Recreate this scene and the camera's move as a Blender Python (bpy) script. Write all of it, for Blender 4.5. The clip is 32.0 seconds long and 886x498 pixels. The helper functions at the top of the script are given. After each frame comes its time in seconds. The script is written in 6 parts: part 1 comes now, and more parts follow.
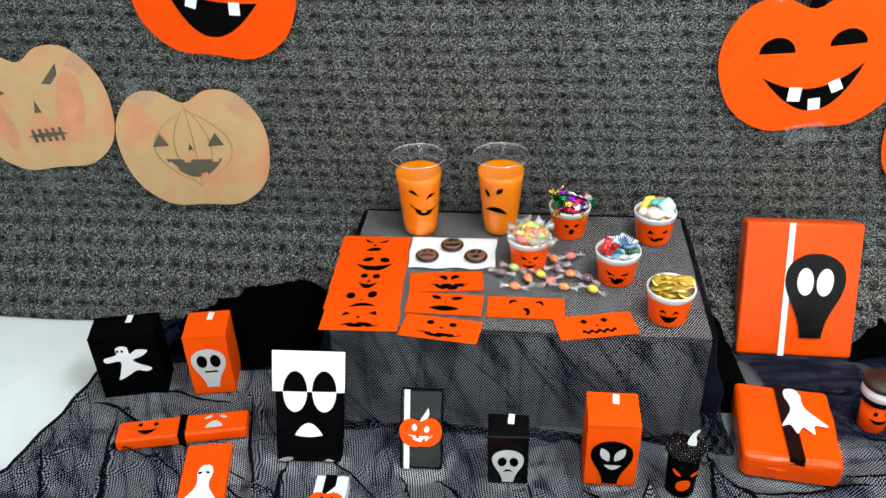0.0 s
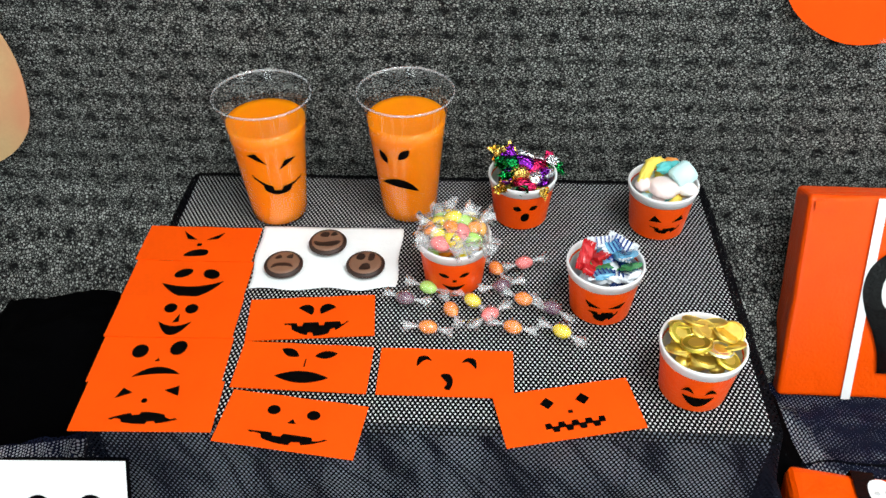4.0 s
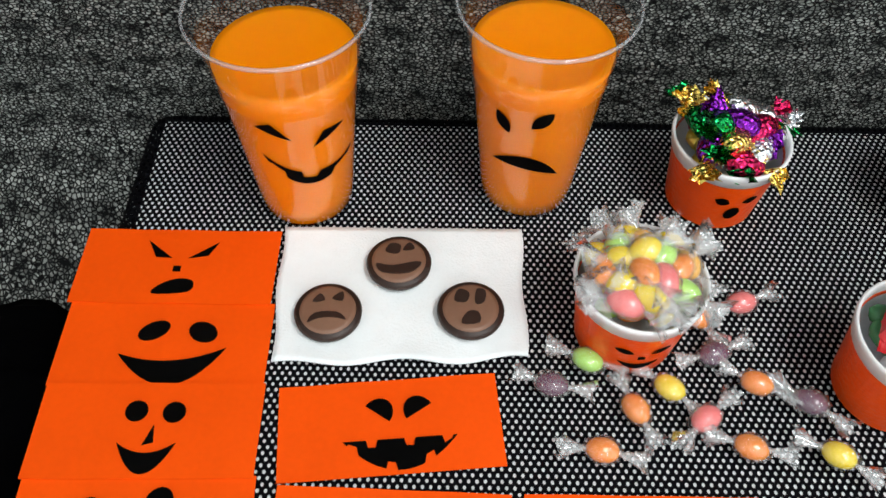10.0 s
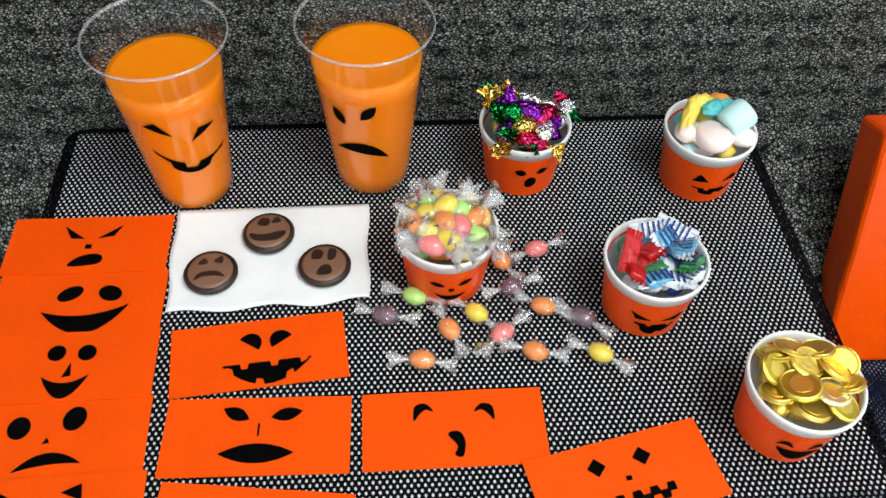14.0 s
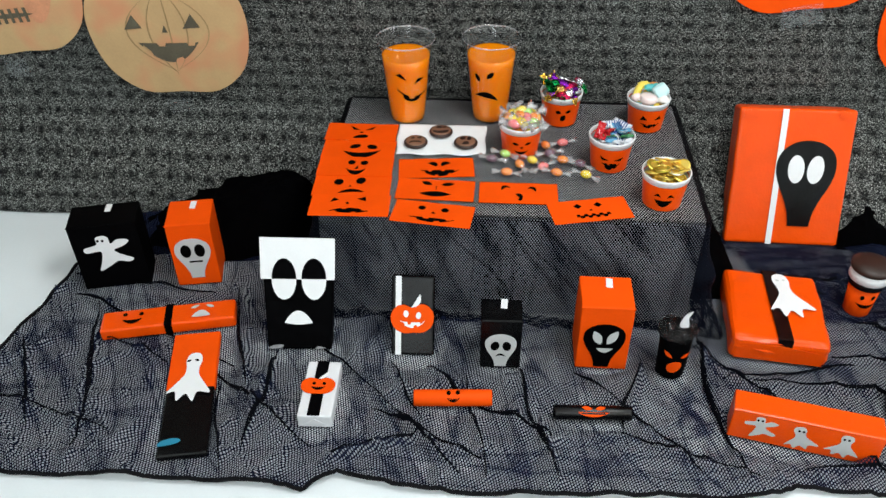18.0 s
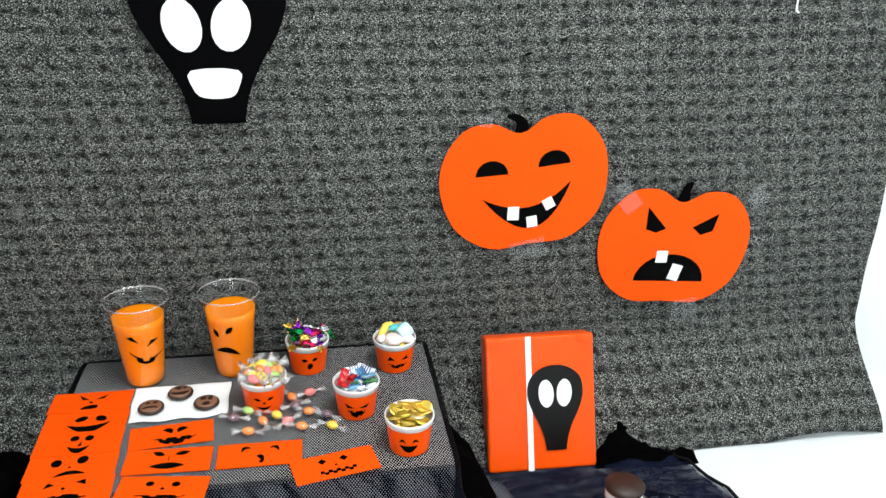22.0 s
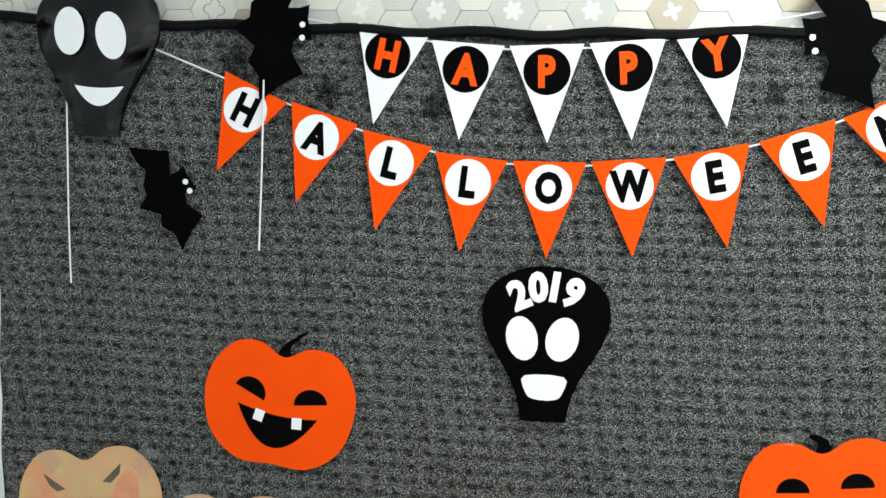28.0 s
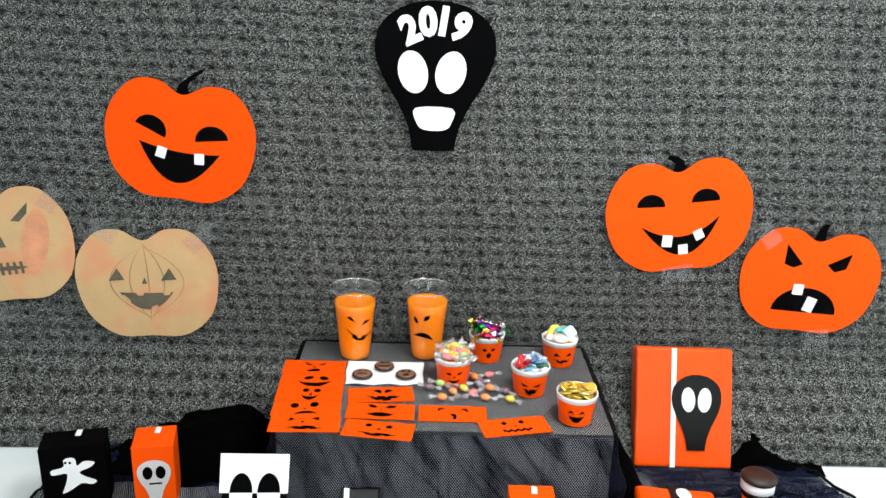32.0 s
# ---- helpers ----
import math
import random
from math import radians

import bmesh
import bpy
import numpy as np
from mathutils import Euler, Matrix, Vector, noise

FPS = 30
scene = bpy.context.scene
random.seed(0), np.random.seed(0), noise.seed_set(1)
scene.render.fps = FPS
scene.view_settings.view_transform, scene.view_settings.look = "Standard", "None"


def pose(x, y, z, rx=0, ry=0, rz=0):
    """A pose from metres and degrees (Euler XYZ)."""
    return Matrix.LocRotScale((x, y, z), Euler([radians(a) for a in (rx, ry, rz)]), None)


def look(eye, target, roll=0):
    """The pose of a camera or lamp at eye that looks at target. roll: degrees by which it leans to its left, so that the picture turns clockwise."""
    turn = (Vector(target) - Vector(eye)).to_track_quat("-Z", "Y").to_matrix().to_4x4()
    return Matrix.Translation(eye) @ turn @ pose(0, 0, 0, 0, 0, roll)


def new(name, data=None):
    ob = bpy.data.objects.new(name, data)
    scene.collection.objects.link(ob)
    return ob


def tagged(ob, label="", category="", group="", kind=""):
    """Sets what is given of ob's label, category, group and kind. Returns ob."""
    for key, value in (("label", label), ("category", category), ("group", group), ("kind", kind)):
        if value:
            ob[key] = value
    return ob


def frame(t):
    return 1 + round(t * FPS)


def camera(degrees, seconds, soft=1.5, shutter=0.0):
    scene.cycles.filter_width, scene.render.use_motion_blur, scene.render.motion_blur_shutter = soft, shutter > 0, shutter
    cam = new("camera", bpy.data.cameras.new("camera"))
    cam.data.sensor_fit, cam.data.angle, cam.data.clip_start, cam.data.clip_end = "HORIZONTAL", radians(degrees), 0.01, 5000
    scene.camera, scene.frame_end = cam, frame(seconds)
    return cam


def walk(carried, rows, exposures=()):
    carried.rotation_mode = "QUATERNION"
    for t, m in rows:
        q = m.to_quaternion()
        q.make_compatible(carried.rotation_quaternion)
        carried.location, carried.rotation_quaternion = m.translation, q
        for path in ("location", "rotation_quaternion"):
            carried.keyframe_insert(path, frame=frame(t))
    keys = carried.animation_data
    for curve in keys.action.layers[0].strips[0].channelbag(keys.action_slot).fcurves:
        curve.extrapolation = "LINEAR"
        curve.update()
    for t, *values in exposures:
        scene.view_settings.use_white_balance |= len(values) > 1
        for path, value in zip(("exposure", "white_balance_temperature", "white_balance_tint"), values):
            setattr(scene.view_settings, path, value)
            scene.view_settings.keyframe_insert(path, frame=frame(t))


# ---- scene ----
# ---- camera ----
PATH = [
    (0, (0.072, -1.894, 1.343), (-0.124, -0.216, 0.272), -1.8),
    (0.5, (0.026, -1.792, 1.328), (-0.163, -0.184, 0.154), -0.8),
    (1, (0.019, -1.646, 1.309), (-0.041, -0.039, 0.12), 1.0),
    (1.5, (0.05, -1.501, 1.268), (0.039, 0.067, 0.027), 0.2),
    (2, (0.102, -1.309, 1.231), (0.019, 0.248, -0.021), 0.0),
    (2.5, (0.126, -1.2, 1.164), (0.035, 0.339, -0.11), 0.4),
    (3, (0.129, -1.158, 1.124), (-0.004, 0.404, -0.118), -0.5),
    (3.5, (0.117, -1.139, 1.074), (0.019, 0.4, -0.199), -0.1),
    (5.5, (0.088, -1.034, 0.993), (0.047, 0.443, -0.355), -1.3),
    (6, (0.05, -0.996, 0.925), (0.033, 0.411, -0.496), -0.9),
    (6.5, (0.042, -0.952, 0.905), (0.018, 0.396, -0.572), -2.6),
    (7, (0.093, -0.901, 0.902), (0.043, 0.463, -0.56), -2.8),
    (7.5, (0.129, -0.858, 0.89), (0.115, 0.499, -0.579), -1.8),
    (8, (0.144, -0.804, 0.879), (0.126, 0.509, -0.63), -2.3),
    (8.5, (0.107, -0.751, 0.878), (0.093, 0.579, -0.616), 0.5),
    (9, (0.044, -0.694, 0.87), (0.015, 0.58, -0.671), -2.3),
    (9.5, (-0.031, -0.645, 0.854), (-0.04, 0.571, -0.734), -0.5),
    (10, (-0.068, -0.619, 0.846), (-0.062, 0.586, -0.75), 1.2),
    (10.5, (-0.089, -0.605, 0.847), (-0.087, 0.575, -0.768), 1.0),
    (11, (-0.1, -0.608, 0.846), (-0.112, 0.537, -0.793), 0.6),
    (11.5, (-0.109, -0.612, 0.847), (-0.113, 0.528, -0.796), 1.4),
    (12, (-0.114, -0.617, 0.836), (-0.092, 0.48, -0.836), 2.4),
    (12.5, (-0.091, -0.627, 0.834), (-0.046, 0.436, -0.859), 2.7),
    (13, (-0.049, -0.648, 0.85), (0.039, 0.472, -0.804), 2.6),
    (13.5, (-0.009, -0.691, 0.892), (0.142, 0.494, -0.712), 3.4),
    (15.5, (0.075, -1.298, 1.213), (0.045, 0.251, -0.051), -0.9),
    (16, (0.05, -1.468, 1.302), (0.054, 0.169, 0.153), -0.6),
    (16.5, (0.062, -1.608, 1.352), (0.05, 0.083, 0.284), -0.5),
    (17, (0.089, -1.78, 1.339), (0.045, -0.101, 0.253), -0.0),
    (17.5, (0.066, -1.899, 1.295), (0.043, -0.265, 0.141), -0.4),
    (18, (0.022, -1.901, 1.275), (-0.091, -0.337, 0.034), -0.5),
    (18.5, (0.01, -1.886, 1.262), (-0.132, -0.371, -0.036), -0.5),
    (19, (0.002, -1.872, 1.253), (-0.124, -0.362, -0.053), 0.2),
    (19.5, (0.005, -1.846, 1.25), (-0.189, -0.363, -0.078), -2.0),
    (20, (0.057, -1.816, 1.241), (-0.043, -0.327, -0.09), -1.0),
    (20.5, (0.167, -1.788, 1.244), (0.283, -0.286, -0.071), 1.8),
    (21, (0.202, -1.783, 1.259), (0.433, -0.28, -0.04), 2.6),
    (21.5, (0.202, -1.742, 1.344), (0.46, -0.181, 0.12), 2.2),
    (22, (0.202, -1.834, 1.304), (0.504, -0.022, 0.512), 1.1),
    (22.5, (0.196, -1.899, 1.314), (0.482, -0.016, 0.706), 0.5),
    (23, (0.188, -1.961, 1.353), (0.47, -0.028, 0.927), 0.3),
    (23.5, (0.17, -1.998, 1.398), (0.459, -0.044, 1.085), 0.9),
    (24, (0.173, -2.019, 1.418), (0.474, -0.059, 1.153), 1.1),
    (24.5, (0.171, -2.031, 1.407), (0.532, -0.072, 1.231), 1.2),
    (25, (0.15, -2.045, 1.415), (0.439, -0.07, 1.283), 1.3),
    (25.5, (0.104, -2.06, 1.432), (0.241, -0.069, 1.313), 0.4),
    (26, (0.092, -2.071, 1.43), (0.047, -0.075, 1.315), 0.3),
    (26.5, (0.082, -2.077, 1.432), (-0.039, -0.084, 1.306), 0.3),
    (28.5, (-0.034, -2.082, 1.39), (-0.29, -0.105, 1.233), 2.3),
    (29, (-0.04, -2.078, 1.383), (-0.306, -0.104, 1.199), 3.0),
    (29.5, (-0.042, -2.081, 1.353), (-0.286, -0.107, 1.141), 3.2),
    (30, (-0.04, -2.089, 1.339), (-0.248, -0.127, 1.013), 3.4),
    (30.5, (-0.043, -2.099, 1.319), (-0.237, -0.15, 0.916), 3.1),
    (31, (-0.036, -2.093, 1.306), (-0.196, -0.164, 0.803), 3.0),
    (31.5, (-0.011, -2.14, 1.3), (-0.043, -0.221, 0.739), 2.1),
    (32, (0.003, -2.24, 1.288), (0.041, -0.342, 0.659), 2.0),
]
cam = camera(55.7, 32.0, soft=1.5)
walk(cam, [(t, look(eye, target, roll)) for t, eye, target, roll in PATH],
     exposures=[(0, 0.18), (3, 0.18), (6, 0.08), (10, -0.08), (13, -0.08), (16, 0.25), (17, 0.35), (18, -0.14), (19, -0.33), (21, -0.23), (22, 0.2), (23, 0.44), (24, 0.36), (25, 0.02), (26, -0.18), (29, 0.06), (31, 0.32), (32, 0.3)])
# ---- end of camera ----

# ---- light ----
world = bpy.data.worlds.new("world")
scene.world = world
world.use_nodes = True
world.node_tree.nodes["Background"].inputs[0].default_value = (0.9, 0.95, 1.0, 1)
world.node_tree.nodes["Background"].inputs[1].default_value = 0.10


def area(name, x, y, z, sx, sy, watts, colour, rx=0, ry=0, rz=0):
    lamp = bpy.data.lights.new(name, "AREA")
    lamp.shape, lamp.size, lamp.size_y, lamp.energy, lamp.color = "RECTANGLE", sx, sy, watts, colour
    ob = new(name, lamp)
    ob.matrix_world = pose(x, y, z, rx, ry, rz)
    return ob


# Ceiling lights are unseen and assumed; their powers balance the wall's brightness.
area("assumed_ceiling_light", -0.7, -1.9, 2.62, 0.6, 1.2, 5, (0.98, 1.0, 0.99))
area("assumed_ceiling_light", 0.9, -1.25, 2.62, 0.6, 1.2, 52, (0.98, 1.0, 0.99))
area("assumed_ceiling_light", -0.7, -3.7, 2.62, 0.6, 1.2, 6, (0.98, 1.0, 0.99))
area("assumed_ceiling_light", 1.1, -3.7, 2.62, 0.6, 1.2, 30, (0.98, 1.0, 0.99))
# Unseen side lamp added to brighten the right; no window known here.
area("window_and_fill_daylight", 2.95, -2.2, 1.6, 1.3, 1.4, 18, (0.92, 0.97, 1.0), 0, 90, 0)
# Two windows behind the camera, inferred from the highlights on the cups.
for wx in (-1.15, -0.25):
    area("window_and_fill_daylight", wx, -4.98, 1.65, 0.62, 1.3, 11, (0.92, 0.97, 1.0), 90, 0, 0)


# ---- materials ----
def nodes_of(name, rough=0.6, metal=0.0):
    m = bpy.data.materials.new(name)
    m.use_nodes = True
    nt = m.node_tree
    b = nt.nodes["Principled BSDF"]
    b.inputs["Roughness"].default_value, b.inputs["Metallic"].default_value = rough, metal
    return m, nt, b


def node(nt, kind, **values):
    n = nt.nodes.new(kind)
    for k, v in values.items():
        n.inputs[k.replace("_", " ")].default_value = v
    return n


def coat(name, colour, rough=0.6, metal=0.0, vary=0.12, grain=220.0, blotch=14.0, bump=0.15, coatw=0.0, spec=0.5):
    """A surface of one colour with blotches, fine grain and slight relief."""
    m, nt, b = nodes_of(name, rough, metal)
    tc = nt.nodes.new("ShaderNodeTexCoord")
    big, fine = node(nt, "ShaderNodeTexNoise", Scale=blotch, Detail=3.0), node(nt, "ShaderNodeTexNoise", Scale=grain, Detail=2.0)
    mix = nt.nodes.new("ShaderNodeMath")
    mix.operation = "MULTIPLY_ADD"
    mix.inputs[1].default_value = 0.45
    ramp = nt.nodes.new("ShaderNodeMapRange")
    ramp.inputs["From Min"].default_value, ramp.inputs["From Max"].default_value = 0.35, 1.05
    ramp.inputs["To Min"].default_value, ramp.inputs["To Max"].default_value = 1 - vary, 1 + vary
    tint = nt.nodes.new("ShaderNodeVectorMath")
    tint.operation = "SCALE"
    tint.inputs[0].default_value = colour
    L = nt.links.new
    L(tc.outputs["Object"], big.inputs["Vector"]), L(tc.outputs["Object"], fine.inputs["Vector"])
    L(fine.outputs["Fac"], mix.inputs[0]), L(big.outputs["Fac"], mix.inputs[2])
    L(mix.outputs[0], ramp.inputs["Value"]), L(ramp.outputs[0], tint.inputs["Scale"])
    L(tint.outputs[0], b.inputs["Base Color"])
    b.inputs["Specular IOR Level"].default_value = spec
    b.inputs["Coat Weight"].default_value = coatw
    b.inputs["Coat Roughness"].default_value = 0.12
    if bump:
        bp = node(nt, "ShaderNodeBump", Strength=bump, Distance=0.002)
        L(mix.outputs[0], bp.inputs["Height"]), L(bp.outputs[0], b.inputs["Normal"])
    return m


ORANGE = (0.88, 0.080, 0.0)
M_orange = coat("orange_card", ORANGE, 0.62, vary=0.07, spec=0.12)
M_orange_gloss = coat("orange_gift_paper", ORANGE, 0.28, vary=0.07, bump=0.9, blotch=22, coatw=0.14, spec=0.25)
M_orange_felt = coat("orange_foam_sheet", (0.86, 0.072, 0.0), 0.75, vary=0.06, bump=0.3, spec=0.1)
M_black = coat("black_card", (0.0012, 0.0012, 0.0015), 0.6, vary=0.3, spec=0.02)
M_black_gloss = coat("black_gift_paper", (0.0012, 0.0012, 0.0015), 0.24, vary=0.3, bump=0.7, blotch=30, spec=0.28)
M_ink = coat("black_paint", (0.0012, 0.0012, 0.0012), 0.7, vary=0.3, spec=0.03)
M_white = coat("white_card", (0.82, 0.83, 0.84), 0.6, vary=0.04)
M_grey = coat("pale_grey_card", (0.55, 0.56, 0.56), 0.6, vary=0.05)
M_silver = coat("white_gift_paper", (0.75, 0.76, 0.78), 0.35, vary=0.06, bump=0.3)
M_wallpaint = coat("white_wall_paint", (0.78, 0.81, 0.80), 0.7, vary=0.05, blotch=3)
M_floor = coat("white_floor_paint", (0.77, 0.82, 0.84), 0.35, vary=0.05, blotch=4)


# ---- building helpers ----
def mesh_object(name, bm, material, smooth=False):
    me = bpy.data.meshes.new(name)
    bmesh.ops.recalc_face_normals(bm, faces=bm.faces)
    bm.to_mesh(me)
    bm.free()
    for m in material if isinstance(material, (list, tuple)) else [material]:
        me.materials.append(m)
    if smooth:
        for p in me.polygons:
            p.use_smooth = True
    return new(name, me)


def part(name, bm, material, parent=None, label="", smooth=False, m=None):
    """Links a bmesh as one mesh object under a thing or a part; m: its pose in the parent's space."""
    ob = mesh_object(name, bm, material, smooth)
    ob.parent = parent
    if m is not None:
        ob.matrix_basis = m
    return tagged(ob, label)


def thing(name, m, label, category, group="", kind=""):
    ob = new(name)
    ob.empty_display_size = 0.02
    ob.matrix_basis = m
    return tagged(ob, label, category, group, kind)


def box_bm(sx, sy, sz, bevel=0.003, base=True, seg=2):
    """A box with rounded edges, standing on z = 0 (base) or centred."""
    bm = bmesh.new()
    bmesh.ops.create_cube(bm, size=1.0)
    bmesh.ops.scale(bm, vec=(sx, sy, sz), verts=bm.verts)
    if base:
        bmesh.ops.translate(bm, vec=(0, 0, sz / 2), verts=bm.verts)
    if bevel:
        bmesh.ops.bevel(bm, geom=list(bm.edges), offset=bevel, segments=seg, affect="EDGES", profile=0.5)
    return bm


def slab_bm(points, thick=0.001, z=0.0):
    """A flat cut-out with the given outline (x, y) and thickness, its back at z."""
    bm = bmesh.new()
    low = [bm.verts.new((x, y, z)) for x, y in points]
    top = [bm.verts.new((x, y, z + thick)) for x, y in points]
    n = len(points)
    faces = [bm.faces.new(top), bm.faces.new(low[::-1])]
    for i in range(n):
        bm.faces.new((low[i], low[(i + 1) % n], top[(i + 1) % n], top[i]))
    bm.normal_update()
    bmesh.ops.triangulate(bm, faces=faces, ngon_method="EAR_CLIP")
    return bm


def lathe_bm(profile, seg=40):
    """Turns (radius, z) pairs round the z axis."""
    bm = bmesh.new()
    rings = []
    for r, z in profile:
        if r < 1e-5:
            rings.append([bm.verts.new((0, 0, z))])
        else:
            rings.append([bm.verts.new((r * math.cos(2 * math.pi * i / seg), r * math.sin(2 * math.pi * i / seg), z)) for i in range(seg)])
    for a, b in zip(rings, rings[1:]):
        for i in range(seg):
            j = (i + 1) % seg
            if len(a) == 1 and len(b) > 1:
                bm.faces.new((a[0], b[i], b[j]))
            elif len(b) == 1 and len(a) > 1:
                bm.faces.new((a[i], b[0], a[j]))
            elif len(a) > 1:
                bm.faces.new((a[i], b[i], b[j], a[j]))
    return bm


def tube_bm(points, radius, seg=6):
    """A cord along points."""
    bm = bmesh.new()
    pts = [Vector(p) for p in points]
    rings = []
    for i, p in enumerate(pts):
        d = (pts[min(i + 1, len(pts) - 1)] - pts[max(i - 1, 0)]).normalized()
        side = d.cross(Vector((0, 1, 0.01))).normalized()
        up = side.cross(d)
        rings.append([bm.verts.new(p + radius * (math.cos(2 * math.pi * k / seg) * side + math.sin(2 * math.pi * k / seg) * up)) for k in range(seg)])
    for a, b in zip(rings, rings[1:]):
        for k in range(seg):
            bm.faces.new((a[k], b[k], b[(k + 1) % seg], a[(k + 1) % seg]))
    bm.faces.new(rings[0][::-1]), bm.faces.new(rings[-1])
    return bm


def sheet_bm(f, nu, nv):
    """A sheet through f(u, v), u and v from 0 to 1."""
    bm = bmesh.new()
    g = [[bm.verts.new(f(i / nu, j / nv)) for j in range(nv + 1)] for i in range(nu + 1)]
    for i in range(nu):
        for j in range(nv):
            bm.faces.new((g[i][j], g[i + 1][j], g[i + 1][j + 1], g[i][j + 1]))
    return bm


def smooth_step(a, b, x):
    t = min(max((x - a) / (b - a), 0.0), 1.0)
    return t * t * (3 - 2 * t)


def wrinkle(x, y, s=1.0, seed=0.0):
    """Ridged creases, 0 to about 1."""
    n = noise.noise(Vector((x * s, y * s, seed)))
    m = noise.noise(Vector((x * s * 2.3 + 7, y * s * 2.3, seed + 3)))
    return 0.65 * (1 - abs(n) * 2) ** 3 + 0.35 * (1 - abs(m) * 2) ** 3


# ---- structure ----
TRIM_Z = 1.917
def slab_box(name, x0, x1, y0, y1, z0, z1, material, label, category):
    bm = box_bm(x1 - x0, y1 - y0, z1 - z0, 0)
    ob = mesh_object(name, bm, material)
    ob.location = ((x0 + x1) / 2, (y0 + y1) / 2, z0)
    return tagged(ob, label, category, kind="structure")


slab_box("floor", -3.2, 3.2, -5.2, 0.2, -0.1, 0.0, M_floor, "smooth white painted floor", "floor")
slab_box("wall_north", -3.2, 3.2, 0.05, 0.2, 0.0, 2.7, M_wallpaint, "unseen white wall, added to close the room behind the display", "wall")
# South, west and east walls and ceiling are unseen, added to bounce light.
slab_box("wall_south", -3.2, 3.2, -5.2, -5.05, 0.0, 2.7, M_wallpaint, "unseen white wall, added to close the room", "wall")
slab_box("wall_west", -3.2, -3.05, -5.05, 0.05, 0.0, 2.7, M_wallpaint, "unseen white wall, added to close the room", "wall")
slab_box("wall_east", 3.05, 3.2, -5.05, 0.05, 0.0, 2.7, M_wallpaint, "unseen white wall, added to close the room", "wall")
slab_box("trim", -3.05, 3.05, 0.036, 0.05, TRIM_Z, 2.7, M_wallpaint, "plain white painted panel above the tiles", "wall panel")
slab_box("ceiling", -3.2, 3.2, -5.2, 0.2, 2.7, 2.8, M_wallpaint, "unseen white ceiling, added to close the room", "ceiling")


# ---- more materials ----
def net_material(name, thread, hole, slack=0.0, creases=(), fine=1.0):
    """Black netting: threads with see-through oval holes, laid out in metres on the cloth."""
    m, nt, b = nodes_of(name, 0.7)
    L = nt.links.new
    uv = nt.nodes.new("ShaderNodeUVMap")

    def lattice(shift):
        mp = nt.nodes.new("ShaderNodeMapping")
        mp.inputs["Scale"].default_value = (fine / 0.0060, fine / 0.0094, 1)
        mp.inputs["Location"].default_value = (shift, shift, 0)
        fr, sb = nt.nodes.new("ShaderNodeVectorMath"), nt.nodes.new("ShaderNodeVectorMath")
        fr.operation, sb.operation = "FRACTION", "SUBTRACT"
        sb.inputs[1].default_value = (0.5, 0.5, 0)
        st = nt.nodes.new("ShaderNodeVectorMath")
        st.operation = "MULTIPLY"
        st.inputs[1].default_value = (1.0, 1.22, 0.0)
        ln = nt.nodes.new("ShaderNodeVectorMath")
        ln.operation = "LENGTH"
        L(uv.outputs[0], mp.inputs[0]), L(mp.outputs[0], fr.inputs[0]), L(fr.outputs[0], sb.inputs[0]), L(sb.outputs[0], st.inputs[0]), L(st.outputs[0], ln.inputs[0])
        return ln.outputs["Value"]

    near = nt.nodes.new("ShaderNodeMath")
    near.operation = "MINIMUM"
    L(lattice(0.0), near.inputs[0]), L(lattice(0.5), near.inputs[1])
    wob = node(nt, "ShaderNodeTexNoise", Scale=260.0)
    L(uv.outputs[0], wob.inputs["Vector"])
    add = nt.nodes.new("ShaderNodeMath")
    add.operation = "MULTIPLY_ADD"
    add.inputs[1].default_value = 0.12
    L(wob.outputs["Fac"], add.inputs[0]), L(near.outputs[0], add.inputs[2])
    total = add.outputs[0]
    # where the net is slack its threads bunch up: broad loose areas and sharp crease lines
    for turn, sx, sy, share, lo, hi in creases:
        mp = nt.nodes.new("ShaderNodeMapping")
        mp.vector_type = "TEXTURE"
        mp.inputs["Scale"].default_value, mp.inputs["Rotation"].default_value = (1 / sx, 1 / sy, 1), (0, 0, radians(turn))
        n = node(nt, "ShaderNodeTexNoise", Scale=1.0, Detail=2.0, Distortion=0.5)
        off = nt.nodes.new("ShaderNodeMath")
        off.operation = "SUBTRACT"
        off.inputs[1].default_value = 0.5
        ab = nt.nodes.new("ShaderNodeMath")
        ab.operation = "ABSOLUTE"
        r = nt.nodes.new("ShaderNodeMapRange")
        r.inputs["From Min"].default_value, r.inputs["From Max"].default_value, r.inputs["To Min"].default_value, r.inputs["To Max"].default_value = lo, hi, slack * share, 0.0
        plus = nt.nodes.new("ShaderNodeMath")
        L(uv.outputs[0], mp.inputs[0]), L(mp.outputs[0], n.inputs["Vector"]), L(n.outputs["Fac"], off.inputs[0]), L(off.outputs[0], ab.inputs[0])
        L(ab.outputs[0], r.inputs["Value"]), L(total, plus.inputs[0]), L(r.outputs[0], plus.inputs[1])
        total = plus.outputs[0]
    cut = nt.nodes.new("ShaderNodeMapRange")
    cut.inputs["From Min"].default_value, cut.inputs["From Max"].default_value = hole + 0.03, hole + 0.09
    L(total, cut.inputs["Value"])
    b.inputs["Base Color"].default_value = (*thread, 1)
    b.inputs["Specular IOR Level"].default_value = 0.06
    clear = nt.nodes.new("ShaderNodeBsdfTransparent")
    mix = nt.nodes.new("ShaderNodeMixShader")
    L(cut.outputs[0], mix.inputs[0]), L(clear.outputs[0], mix.inputs[1]), L(b.outputs[0], mix.inputs[2])
    L(mix.outputs[0], nt.nodes["Material Output"].inputs["Surface"])
    return m


